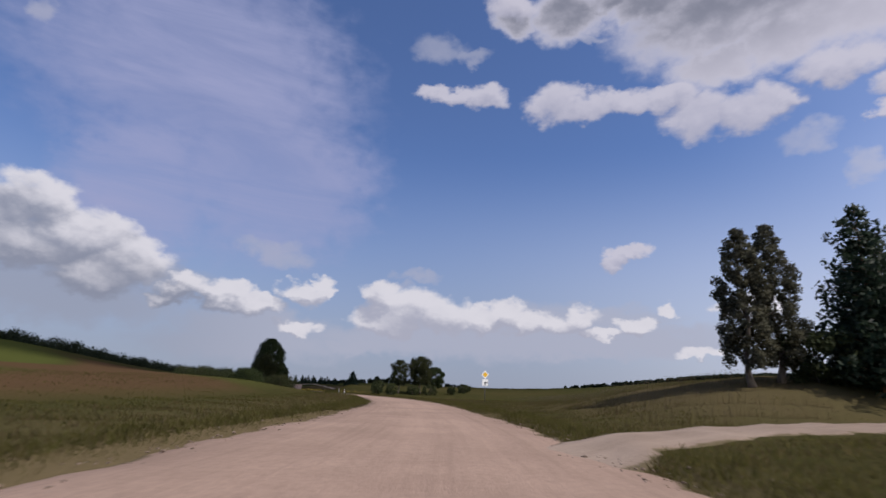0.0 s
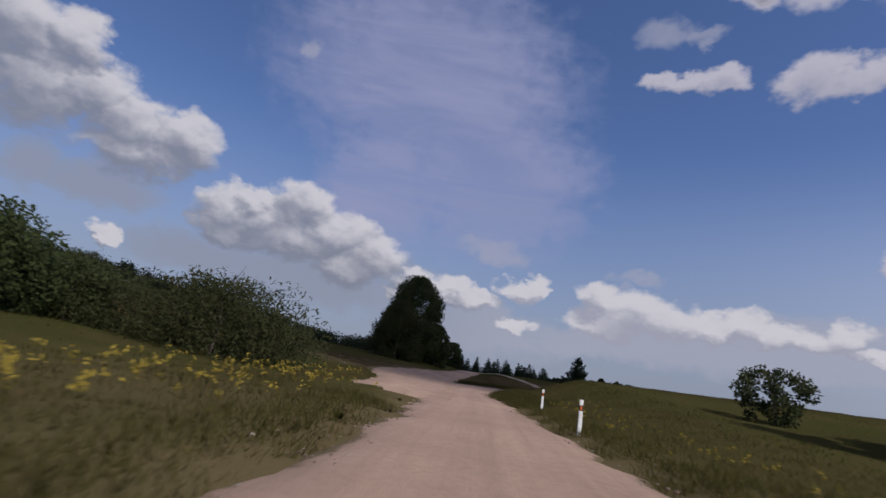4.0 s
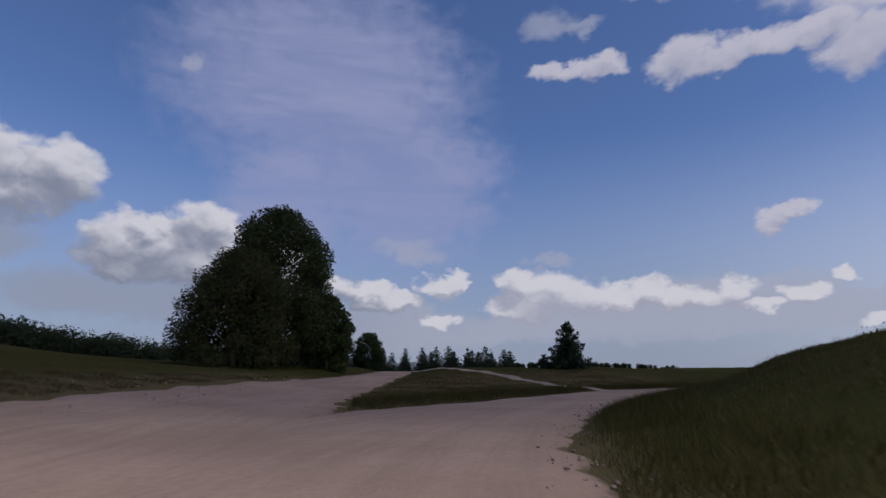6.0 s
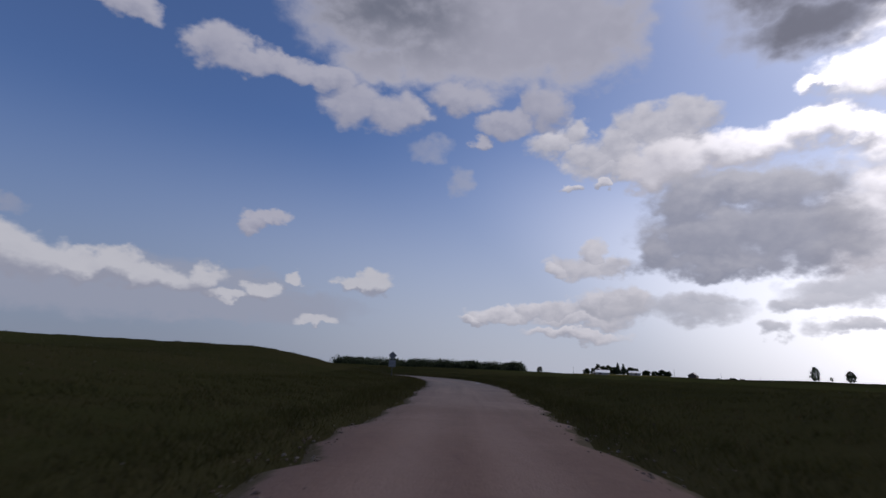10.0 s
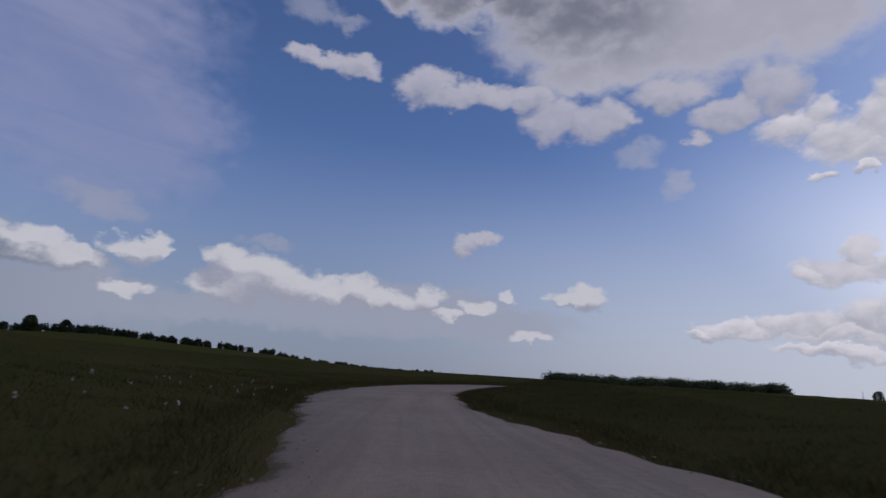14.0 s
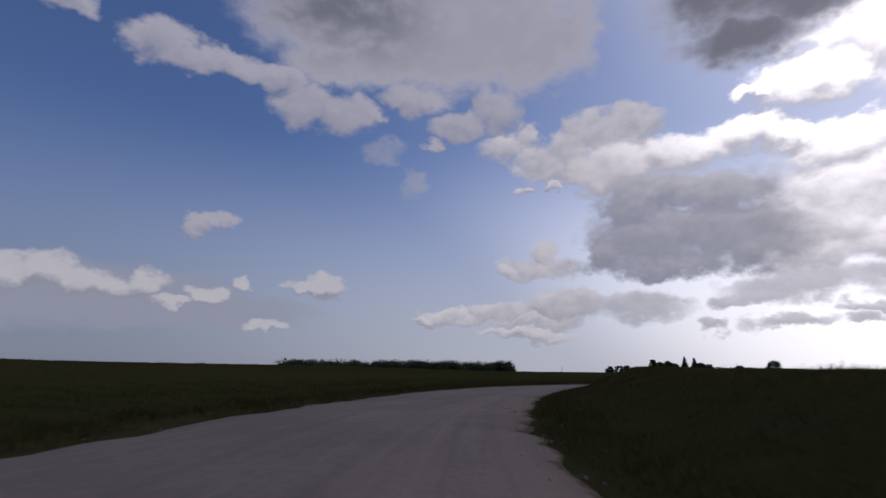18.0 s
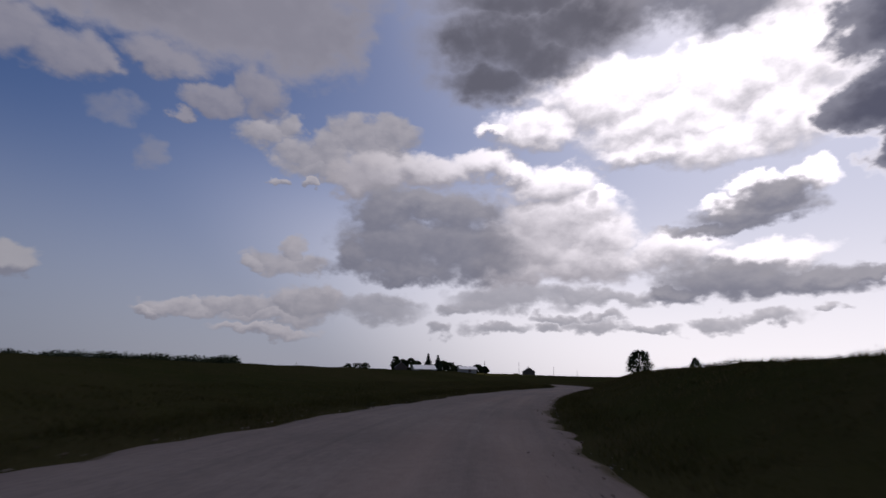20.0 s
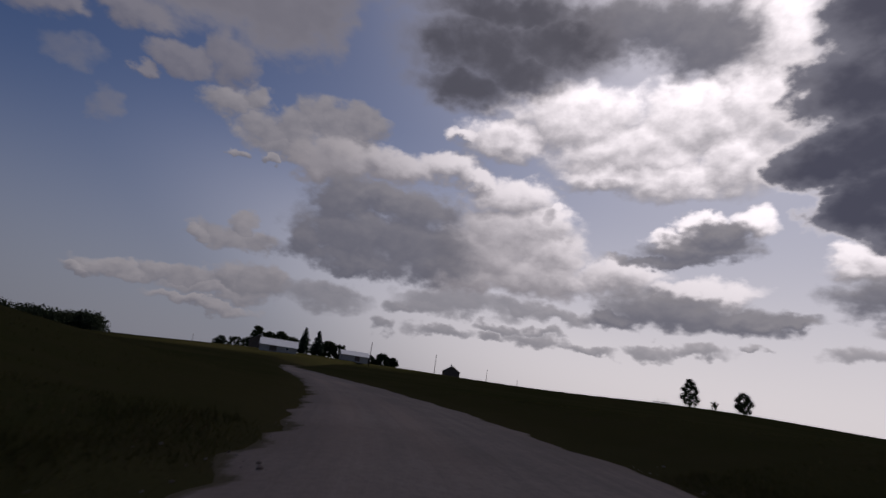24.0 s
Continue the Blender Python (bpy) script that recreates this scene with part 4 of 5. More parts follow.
def wood(name, line, depth, h, count, label, seed, leaf=FAR_LEAF, size=1.5, dense=190):
    """A far wood: one mesh of many tree crowns with an uneven outline."""
    rng = np.random.default_rng(seed)
    ln = curve(line, 5.0)
    cs, rs = [], []
    for i in range(count):
        p = ln[rng.integers(len(ln))] + rng.normal(size=2) * depth
        th = h * (0.6 + 0.4 * rng.random())
        w = th * (0.42 + 0.2 * rng.random())
        z = height_at(*p)
        for q in np.linspace(0.06, 0.92, 6):
            cs.append((p[0] + rng.normal() * w * 0.3, p[1] + rng.normal() * w * 0.3, z + th * q))
            rs.append(w * (0.45 + 0.6 * math.sin(math.pi * (0.12 + 0.8 * q))))
    v, f = leaf_cloud(cs, rs, count * dense, size, 0.0, 1.0, seed)
    return tagged(new(name, mesh_fast(name, v, f, leaf)), label, "wood", kind="stuff")


wood("far_wood", [(-330, 160), (-270, 215), (-225, 262), (-180, 300), (-140, 345)], 7, 7.0, 520, "dark wood along the crest of the western hill", 1, size=0.75, dense=320)
wood("far_wood", [(-230, 650), (-150, 672), (-75, 690), (0, 722), (70, 770), (160, 840), (250, 900)], 6, 4.2, 420, "low dark hedge line beyond the northern fields", 2, size=1.1)
wood("far_wood", [(58, 200), (82, 180), (108, 152), (132, 122)], 5, 1.1, 700, "dark hedge along the crest of the eastern rise", 6, size=0.6)
wood("far_wood", [(528, 1222), (640, 1140), (800, 1010)], 10, 21, 440, "dark forest edge on the far horizon", 3, size=2.4, dense=330)
wood("far_wood", [(-400, 1150), (0, 1350), (300, 1420), (520, 1400)], 15, 8, 160, "distant low tree line on the northern horizon", 4, size=2.0)
wood("far_wood", [(900, 640), (1000, 500), (1000, 300), (950, 100)], 15, 6, 90, "distant low tree line beyond the eastern fields", 5, size=2.0)
wood("far_wood", [(760, 600), (824, 575), (835, 520), (840, 468)], 6, 5.0, 70, "low scattered trees along the far eastern fields", 7, size=1.2)
wood("far_wood", [(830, 440), (815, 370), (800, 300)], 6, 3.6, 60, "low hedge along the far eastern ridge", 8, size=1.0)

broadleaf("linden_tree", -74, 662, 8.0, 7.5, 0.1, LINDEN, "dark round tree standing out of the northern hedge", 2600, 26, 0.7, 0.0, 130, fill=1.3)
broadleaf("linden_tree", -60, 667, 6.5, 5.0, 0.1, LINDEN, "small dark round tree beside the northern hedge", 2000, 22, 0.6, 0.0, 131, fill=1.3)
# the twin trees on the eastern ridge
broadleaf("poplar_tree", 550, 428, 12.0, 8.0, 0.6, LINDEN, "small dark airy tree standing alone on the ridge", 6500, 64, 0.45, 0.0, 120, gap=0.25, peak=0.5, fill=1.05)
broadleaf("linden_tree", 556, 404, 9.0, 7.0, 0.1, LINDEN, "small dark round tree standing alone on the ridge", 6500, 60, 0.45, 0.0, 121, peak=0.45, fill=1.2)
broadleaf("bush", 553, 417, 3.4, 3.6, 0.0, SHRUB, "low bush between the two ridge trees", 900, 12, 0.4, 0.0, 123, category="bush", trunk=0.06)
broadleaf("bush", 236.5, 474.0, 3.2, 3.2, 0.0, SHRUB, "lone bush with loose twigs on the grassy bank", 7000, 44, 0.15, 0.0, 122, category="bush", trunk=0.05, peak=0.45, fill=1.25)

# ---- grass along the road ----
def blades(name, mat, count, reach, tall, seed, s0, s1, label, near=0.0, power=1.6, left_share=0.5):
    rng = np.random.default_rng(seed)
    s = s0 + (s1 - s0) * rng.random(count)
    k = np.clip(np.searchsorted(RUN, s), 1, len(RUN) - 1)
    u = ((s - RUN[k - 1]) / (RUN[k] - RUN[k - 1]))[:, None]
    base = LINE[k - 1] * (1 - u) + LINE[k] * u
    tan = TANGENT[k]
    sd = np.where(rng.random(count) < left_share, 1.0, -1.0)
    rim = np.where(sd > 0, left_edge(s), right_edge(s))
    off = rim + near + 0.25 * np.sin(s * 2.3) + reach * rng.random(count) ** power
    lat = sd * off
    x = base[:, 0] - tan[:, 1] * lat + rng.normal(size=count) * 0.1
    y = base[:, 1] + tan[:, 0] * lat + rng.normal(size=count) * 0.1
    clear = np.ones(count, bool)
    for pts, half in ((SIDE_LEFT, 3.1), (SIDE_LOOP, 1.4), (SIDE_RIGHT, 1.9)):
        ln = curve(pts, 1.0)
        d2 = (x[:, None] - ln[None, :, 0]) ** 2 + (y[:, None] - ln[None, :, 1]) ** 2
        at = d2.argmin(1)
        along = np.gradient(ln, axis=0)[at]
        on_left = along[:, 0] * (y - ln[at, 1]) - along[:, 1] * (x - ln[at, 0]) > 0
        wide = 6.0 * np.exp(-((at - 52.0) / 24.0) ** 2) * on_left if half > 3 else 0.0
        clear &= np.sqrt(d2.min(1)) > half + wide
    d0, l0 = nearest(x, y)
    clear &= np.abs(l0) > np.where(l0 > 0, left_edge(d0), right_edge(d0)) + near - 0.1
    x, y, off, rim = x[clear], y[clear], off[clear], rim[clear]
    tuft = 0.5 + 0.25 * (np.sin(x * 1.31 + 2.1 * np.sin(y * 0.47)) + np.sin(y * 1.13 + 1.7 * np.sin(x * 0.39)))
    n = len(x)
    z = land(x, y) - 0.03
    h = tall * (0.4 + 0.6 * rng.random(n)) * (0.75 + 0.25 * np.clip((off - rim) / 2.0, 0, 1)) * (0.75 + 0.5 * tuft)
    a = rng.random(n) * 6.283
    w = (0.004 + 0.007 * rng.random(n)) * (1 + off * 0.09)
    lean = rng.normal(size=(n, 2)) * 0.5 * h[:, None]
    p = np.c_[x, y, z]
    side = np.c_[np.cos(a) * w, np.sin(a) * w, np.zeros(n)]
    tip = p + np.c_[lean, h]
    verts = np.stack([p - side, p + side, tip], 1).reshape(-1, 3)
    return tagged(new(name, mesh_fast(name, verts, np.arange(3 * n).reshape(-1, 3), mat)), label, "grass", kind="stuff")


# blade colour changes near s = 235, where the cloud's shade begins
blades("verge_grass", SUNLIT_GRASS, 260000, 9.0, 0.18, 10, -12, 235, "green and straw meadow grass beside the sunny road", -0.35, 1.4)
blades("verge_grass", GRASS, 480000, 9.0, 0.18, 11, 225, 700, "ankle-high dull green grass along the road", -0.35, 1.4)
blades("verge_grass", DRY_GRASS, 130000, 7.0, 0.21, 12, -12, 235, "dry straw-coloured grass stalks along the verge", -0.2)
blades("verge_grass", DRY_GRASS, 50000, 5.0, 0.22, 14, 225, 700, "sparse dry stalks in the roadside grass", -0.2)
blades("verge_grass", DRY_GRASS, 80000, 20.0, 0.22, 19, 200, 262, "dry brown grass on the strip between road and fork", -0.1, 1.0, 1.0)
blades("tall_verge_grass", SUNLIT_GRASS, 80000, 1.9, 0.34, 16, -12, 168, "uneven knee-low grass fringing the sunny gravel", -0.15, 1.1)
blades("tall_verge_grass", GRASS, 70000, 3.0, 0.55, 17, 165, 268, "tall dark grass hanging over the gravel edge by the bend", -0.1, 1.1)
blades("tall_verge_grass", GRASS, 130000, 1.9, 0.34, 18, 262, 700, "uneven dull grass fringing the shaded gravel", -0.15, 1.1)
blades("meadow_grass", SUNLIT_GRASS, 90000, 26.0, 0.15, 13, -12, 240, "short green meadow grass beside the sunny road", 4.0, 1.0)
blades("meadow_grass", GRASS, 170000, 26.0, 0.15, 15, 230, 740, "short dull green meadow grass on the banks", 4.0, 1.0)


# ---- traffic signs and road furniture ----
WHITE_PAINT = plain_material("white_sign_face", (0.80, 0.80, 0.78), 0.45, 0.0, 0.08)
YELLOW_PAINT = plain_material("yellow_sign_face", (0.80, 0.46, 0.03), 0.45, 0.0, 0.1)
BLACK_PAINT = plain_material("black_sign_band", (0.02, 0.02, 0.02), 0.5)
SIGN_BACK = plain_material("grey_sign_back", (0.20, 0.21, 0.23), 0.55, 0.3, 0.15)
STEEL = plain_material("galvanised_steel", (0.38, 0.39, 0.40), 0.5, 0.6, 0.15)
POST_PAINT = plain_material("dark_painted_post", (0.12, 0.125, 0.135), 0.7, 0.0, 0.2)
ORANGE = plain_material("orange_reflector", (0.70, 0.16, 0.03), 0.4)


def slab(outline, depth, y):
    """A plate of that outline (x, z), standing with its front at y."""
    bm = bmesh.new()
    front = [bm.verts.new((x, y, z)) for x, z in outline]
    backs = [bm.verts.new((x, y + depth, z)) for x, z in outline]
    bm.faces.new(front)
    bm.faces.new(backs[::-1])
    n = len(outline)
    for k in range(n):
        bm.faces.new((front[k], backs[k], backs[(k + 1) % n], front[(k + 1) % n]))
    bmesh.ops.recalc_face_normals(bm, faces=bm.faces)
    return bm


def diamond(r, cz, cut=0.05):
    out = []
    for ax, az in ((0, -1), (1, 0), (0, 1), (-1, 0)):
        tx, tz = -az, ax
        out += [((ax * (r - cut) - tx * cut), cz + (az * (r - cut) - tz * cut)), (ax * r, cz + az * r), ((ax * (r - cut) + tx * cut), cz + (az * (r - cut) + tz * cut))]
    return out


def rect(x0, x1, z0, z1):
    return [(x0, z0), (x1, z0), (x1, z1), (x0, z1)]


def priority_sign(x, y, rz, centre, label):
    """A priority-road diamond over a square plate that shows the main road bending; the face looks along -y."""
    root = thing("road_sign", x, y, None, rz)
    c = centre - root.location.z
    bm = bmesh.new()
    tube(bm, [(0, 0.04, -0.4), (0, 0.04, c + 0.4)], [0.03, 0.03], 10)
    part("post", bm, POST_PAINT, root, "dark grey steel post")
    face = part("diamond_plate", slab(diamond(0.50, c), 0.012, 0.0), SIGN_BACK, root, "grey-backed diamond plate")
    part("border", slab(diamond(0.495, c), 0.003, -0.004), WHITE_PAINT, face, "white reflective border")
    part("panel", slab(diamond(0.34, c), 0.003, -0.008), YELLOW_PAINT, face, "yellow reflective diamond")
    low = c - 0.51 - 0.80
    plate = part("square_plate", slab(rect(-0.40, 0.40, low, low + 0.80), 0.012, 0.0), SIGN_BACK, root, "grey-backed square plate")
    part("plate_face", slab(rect(-0.39, 0.39, low + 0.01, low + 0.79), 0.003, -0.004), WHITE_PAINT, plate, "white reflective face")
    part("main_road_band", slab([(-0.08, low + 0.07), (0.05, low + 0.07), (0.05, low + 0.31), (0.34, low + 0.31), (0.34, low + 0.45), (-0.08, low + 0.45)], 0.003, -0.008), BLACK_PAINT, plate, "thick black bent band")
    for z in (c - 0.18, c + 0.18, low + 0.18, low + 0.62):
        bm = bmesh.new()
        box(bm, (0.30, 0.02, 0.035), pose(0, 0.026, z), 0.004)
        part("bracket", bm, STEEL, root)
    return tagged(root, label, "road sign")


priority_sign(5.7, 65.4, 18.0, 3.55, "yellow and white priority diamond over a white direction plate")
priority_sign(31.9, 324.0, 152.0, 2.72, "priority diamond and square plate seen from their grey backs")


def delineator(x, y, rz):
    root = thing("marker_post", x, y, None, rz)
    bm = bmesh.new()
    box(bm, (0.12, 0.09, 1.25), pose(0, 0, 0.375), 0.015)
    part("post", bm, WHITE_PAINT, root, "white plastic post")
    bm = bmesh.new()
    box(bm, (0.125, 0.095, 0.18), pose(0, 0, 0.74), 0.004)
    part("black_band", bm, BLACK_PAINT, root)
    bm = bmesh.new()
    box(bm, (0.06, 0.10, 0.13), pose(0, 0, 0.74), 0.004)
    part("reflector", bm, ORANGE, root, "orange reflector")
    return tagged(root, "white roadside marker post with a dark band and reflector", "marker post", "marker posts at the bend")


delineator(-25.2, 148.5, 20)
delineator(-28.6, 159.5, 22)


# ---- the farm beyond the end of the road ----
PALE_ROOF = plain_material("pale_sheet_roof", (0.64, 0.64, 0.66), 0.5, 0.0, 0.08, 0.8)
GREY_ROOF = plain_material("grey_slate_roof", (0.30, 0.29, 0.29), 0.8, 0.0, 0.2, 0.8)
BOARD = plain_material("weathered_boards", (0.17, 0.13, 0.10), 0.9, 0.0, 0.3, 1.5)
PLASTER = plain_material("dull_plaster", (0.45, 0.41, 0.36), 0.9, 0.0, 0.15, 0.8)
GLASS_DARK = plain_material("dark_window_glass", (0.03, 0.035, 0.04), 0.15)
POLE_WOOD = plain_material("tarred_pole_wood", (0.09, 0.07, 0.055), 0.9, 0.0, 0.3, 3.0)


def gable(bm, w, d, h, rise):
    v = [bm.verts.new(p) for p in ((-w / 2, -d / 2, -0.5), (w / 2, -d / 2, -0.5), (w / 2, d / 2, -0.5), (-w / 2, d / 2, -0.5),
                                   (-w / 2, -d / 2, h), (w / 2, -d / 2, h), (w / 2, d / 2, h), (-w / 2, d / 2, h), (-w / 2, 0, h + rise), (w / 2, 0, h + rise))]
    for f in ((0, 1, 5, 4), (2, 3, 7, 6), (1, 2, 6, 9, 5), (3, 0, 4, 8, 7), (3, 2, 1, 0)):
        bm.faces.new([v[k] for k in f])


def roof_half(w, d, h, rise, sign, over=0.5, thick=0.14):
    bm = bmesh.new()
    slope = math.atan2(rise, d / 2)
    run = (d / 2 + over) / math.cos(slope)
    box(bm, (w + 2 * over, run, thick), pose(0, sign * (d / 2 + over) / 2, h + rise / 2 - over * math.tan(slope) / 2 + 0.10, -sign * math.degrees(slope), 0, 0), 0.02)
    return bm


def farm_building(name, x, y, rz, w, d, h, rise, wall, roof, label, openings, chimney=False):
    root = thing(name, x, y, None, rz)
    bm = bmesh.new()
    gable(bm, w, d, h, rise)
    part("wall", bm, wall, root)
    for sgn in (-1, 1):
        part("roof", roof_half(w, d, h, rise, sgn), roof, root)
    for kind, px, pz, pw, ph in openings:
        bm = bmesh.new()
        box(bm, (pw, 0.10, ph), pose(px, -d / 2 - 0.02, pz), 0.02)
        o = part(kind, bm, BOARD if kind == "door" else WHITE_PAINT, root)
        if kind == "window":
            bm = bmesh.new()
            box(bm, (pw - 0.2, 0.04, ph - 0.2), pose(px, -d / 2 - 0.07, pz), 0.01)
            part("pane", bm, GLASS_DARK, o)
    if chimney:
        bm = bmesh.new()
        box(bm, (0.6, 0.6, 1.6), pose(w * 0.15, 0, h + rise + 0.3), 0.03)
        part("chimney", bm, PLASTER, root)
    return tagged(root, label, "farm building", "buildings of the farm")


farm_building("barn", 471, 590, -58, 13, 9, 2.1, 2.3, PLASTER, PALE_ROOF, "long low barn with a pale sheet roof", [("door", -2, 1.0, 2.6, 1.9), ("window", 3, 1.3, 1.2, 0.9)])
farm_building("shed", 498, 570, -58, 11, 6, 2.2, 1.6, PLASTER, PALE_ROOF, "small shed with a pale roof beside the barn", [("door", 1, 1.0, 2, 2.0)])
farm_building("farmhouse", 512, 622, 25, 13, 8, 3.0, 3.0, BOARD, GREY_ROOF, "dark timber farmhouse with a grey roof among trees", [("window", -3, 1.6, 1.2, 1.4), ("window", 3, 1.6, 1.2, 1.4), ("door", 0, 1.0, 1.0, 2.0)], True)
farm_building("farmhouse", 560, 540, 15, 12, 8, 2.8, 2.6, BOARD, GREY_ROOF, "far timber house with a grey roof by the road", [("window", -3, 1.6, 1.2, 1.4), ("door", 1, 1.0, 1.0, 2.0)], True)
WHITE_WALL = plain_material("whitewashed_wall", (0.72, 0.71, 0.68), 0.85, 0.0, 0.12, 0.8)
for hx, hy, hw in ((-24, 716, 9), (-6, 724, 16), (22, 738, 8)):
    farm_building("farmhouse", hx, hy, 8, hw, 6, 2.0, 1.3, WHITE_WALL, GREY_ROOF, "low whitewashed house under the northern hedge", [("window", -2, 1.2, 1.0, 0.9), ("door", 1.5, 0.9, 0.9, 1.8)])
FARM_TREES = [(656, 740, 11, 9), (666, 734, 12, 12), (674, 729, 13, 10), (523, 631, 11, 7), (533, 633, 8.5, 8), (530, 628, 9, 8), (528, 621, 9.5, 8), (539, 621, 8, 9),
              (524, 606, 13, 7), (522, 598, 12, 7), (538, 600, 8, 8), (540, 594, 7, 7), (562, 594, 6, 9), (574, 590, 6, 9), (576, 583, 8, 9), (582, 579, 7, 8), (771, 587, 7, 9),
              (773, 575, 6, 9), (784, 567, 5, 9)]
for k, (tx, ty, th, tw) in enumerate(FARM_TREES):
    if 520 < tx < 526 and th > 11:
        conifer("spruce_tree", tx, ty, th, tw, "tall dark spruce behind the farm buildings", 3000, 200 + k, 0.05, "trees of the farm", 0.8)
    else:
        broadleaf("linden_tree", tx, ty, th, tw, 0.1, LINDEN, "dark rounded tree sheltering the farm", 2600, 22, 0.85, 0.0, 200 + k, group="trees of the farm", fill=1.3)


def power_pole(x, y, h, label, wires_to=None):
    root = thing("power_pole", x, y, None, 20)
    bm = bmesh.new()
    tube(bm, [(0, 0, -0.5), (0, 0, h)], [0.15, 0.10], 8)
    part("pole", bm, POLE_WOOD, root)
    bm = bmesh.new()
    box(bm, (1.8, 0.12, 0.12), pose(0, 0, h - 0.5), 0.01)
    part("crossarm", bm, POLE_WOOD, root)
    for dx in (-0.8, 0.0, 0.8):
        bm = bmesh.new()
        tube(bm, [(dx, 0, h - 0.45), (dx, 0, h - 0.2)], [0.05, 0.04], 6)
        part("insulator", bm, WHITE_PAINT, root)
    return tagged(root, label, "power pole", "power poles by the farm")


POLES = [(455, 548), (520, 540), (590, 525), (660, 512)]
for px, py in POLES:
    power_pole(px, py, 8.0, "wooden power pole with a crossarm beside the road")


def lattice_pylon(x, y, h, rz):
    """A steel pylon with two braced legs and one crossarm."""
    root = thing("pylon", x, y, None, rz)
    for sx in (-3.0, 3.0):
        bm = bmesh.new()
        for dx, dy in ((-0.6, -0.6), (0.6, -0.6), (0.6, 0.6), (-0.6, 0.6)):
            tube(bm, [(sx + dx, dy, -0.5), (sx + dx * 0.4, dy * 0.4, h)], [0.16, 0.12], 4)
        for k in range(8):
            z0, z1 = h * k / 8, h * (k + 1) / 8
            a, b = 0.6 * (1 - 0.6 * k / 8), 0.6 * (1 - 0.6 * (k + 1) / 8)
            tube(bm, [(sx - a, -a, z0), (sx + b, -b, z1)], [0.07, 0.07], 4)
            tube(bm, [(sx + a, a, z0), (sx - b, b, z1)], [0.07, 0.07], 4)
        part("leg", bm, STEEL, root)
    bm = bmesh.new()
    box(bm, (15.0, 0.5, 0.7), pose(0, 0, h - 2.5), 0.02)
    part("crossarm", bm, STEEL, root)
    return tagged(root, "distant grey lattice power pylon with two legs", "pylon", "power line pylons")


lattice_pylon(1063, 1067, 26, 30)
lattice_pylon(852, 384, 13, 80)

# ---- small things along the road ----
def scatter(name, label, category, mat, n, share, spread, size, seed, s0=-10, s1=700):
    """Small rough lumps strewn over the road and along its edges."""
    rng = np.random.default_rng(seed)
    bm = bmesh.new()
    bmesh.ops.create_icosphere(bm, subdivisions=1, radius=1.0)
    base_v = np.array([v.co[:] for v in bm.verts])
    base_f = np.array([[v.index for v in f.verts] for f in bm.faces])
    bm.free()
    s = s0 + (s1 - s0) * rng.random(n)
    k = np.clip(np.searchsorted(RUN, s), 0, len(RUN) - 1)
    sd = np.where(rng.random(n) < 0.5, 1, -1)
    rim = np.where(sd > 0, left_edge(s), right_edge(s))
    inside = rng.random(n) < share
    lat = sd * np.where(inside, rim * rng.random(n), rim - 0.3 + rng.normal(size=n) * spread)
    x = LINE[k, 0] - TANGENT[k, 1] * lat + rng.normal(size=n) * 0.4
    y = LINE[k, 1] + TANGENT[k, 0] * lat + rng.normal(size=n) * 0.4
    r = (0.3 + 0.7 * rng.random(n) ** 3) * size * np.where(inside, 0.6, 1.0)
    d, l = nearest(x, y)
    on = np.abs(l) < np.where(l > 0, left_edge(d), right_edge(d))
    z = np.where(on, 0.03, land(x, y) + 0.01)
    V = base_v[None] * (r[:, None] * (0.7 + 0.6 * rng.random((n, 3))))[:, None, :] * (1, 1, 0.6)
    V = V * (1 + 0.18 * rng.normal(size=(n, len(base_v), 1))) + np.c_[x, y, z][:, None, :]
    Fc = base_f[None] + (np.arange(n) * len(base_v))[:, None, None]
    return tagged(new(name, mesh_fast(name, V.reshape(-1, 3), Fc.reshape(-1, 3), mat)), label, category, kind="stuff")


scatter("roadside_stones", "loose dull stones scattered along the gravel edges", "stones", STONE, 7000, 0.4, 0.3, 0.035, 31)
scatter("earth_clods", "brown earth clods crumbled along the road edges", "earth", CLOD, 5000, 0.12, 0.3, 0.05, 32, -10, 300)
scatter("earth_clods", "brown earth clods crumbled along the road edges", "earth", CLOD, 2500, 0.12, 0.3, 0.04, 33, 300, 700)


def tussock_mesh(seed):
    """A low bunch of grass blades fanning out from one foot."""
    rng = np.random.default_rng(seed)
    n = 260
    a = rng.random(n) * 6.283
    r = 0.16 * np.sqrt(rng.random(n))
    foot = np.c_[r * np.cos(a), r * np.sin(a), np.full(n, -0.04)]
    h = 0.16 + 0.16 * rng.random(n)
    out = (0.5 * r / 0.16 + 0.25 * rng.random(n)) * h
    tip = foot + np.c_[np.cos(a) * out, np.sin(a) * out, h]
    w = np.c_[-np.sin(a), np.cos(a), np.zeros(n)] * 0.008
    return mesh_fast("grass_tussock", np.stack([foot - w, foot + w, tip], 1).reshape(-1, 3), np.arange(3 * n).reshape(-1, 3), DRY_GRASS if seed % 3 == 0 else SUNLIT_GRASS)


TUSSOCKS = [tussock_mesh(300 + k) for k in range(3)]
place_rng = random.Random(12)
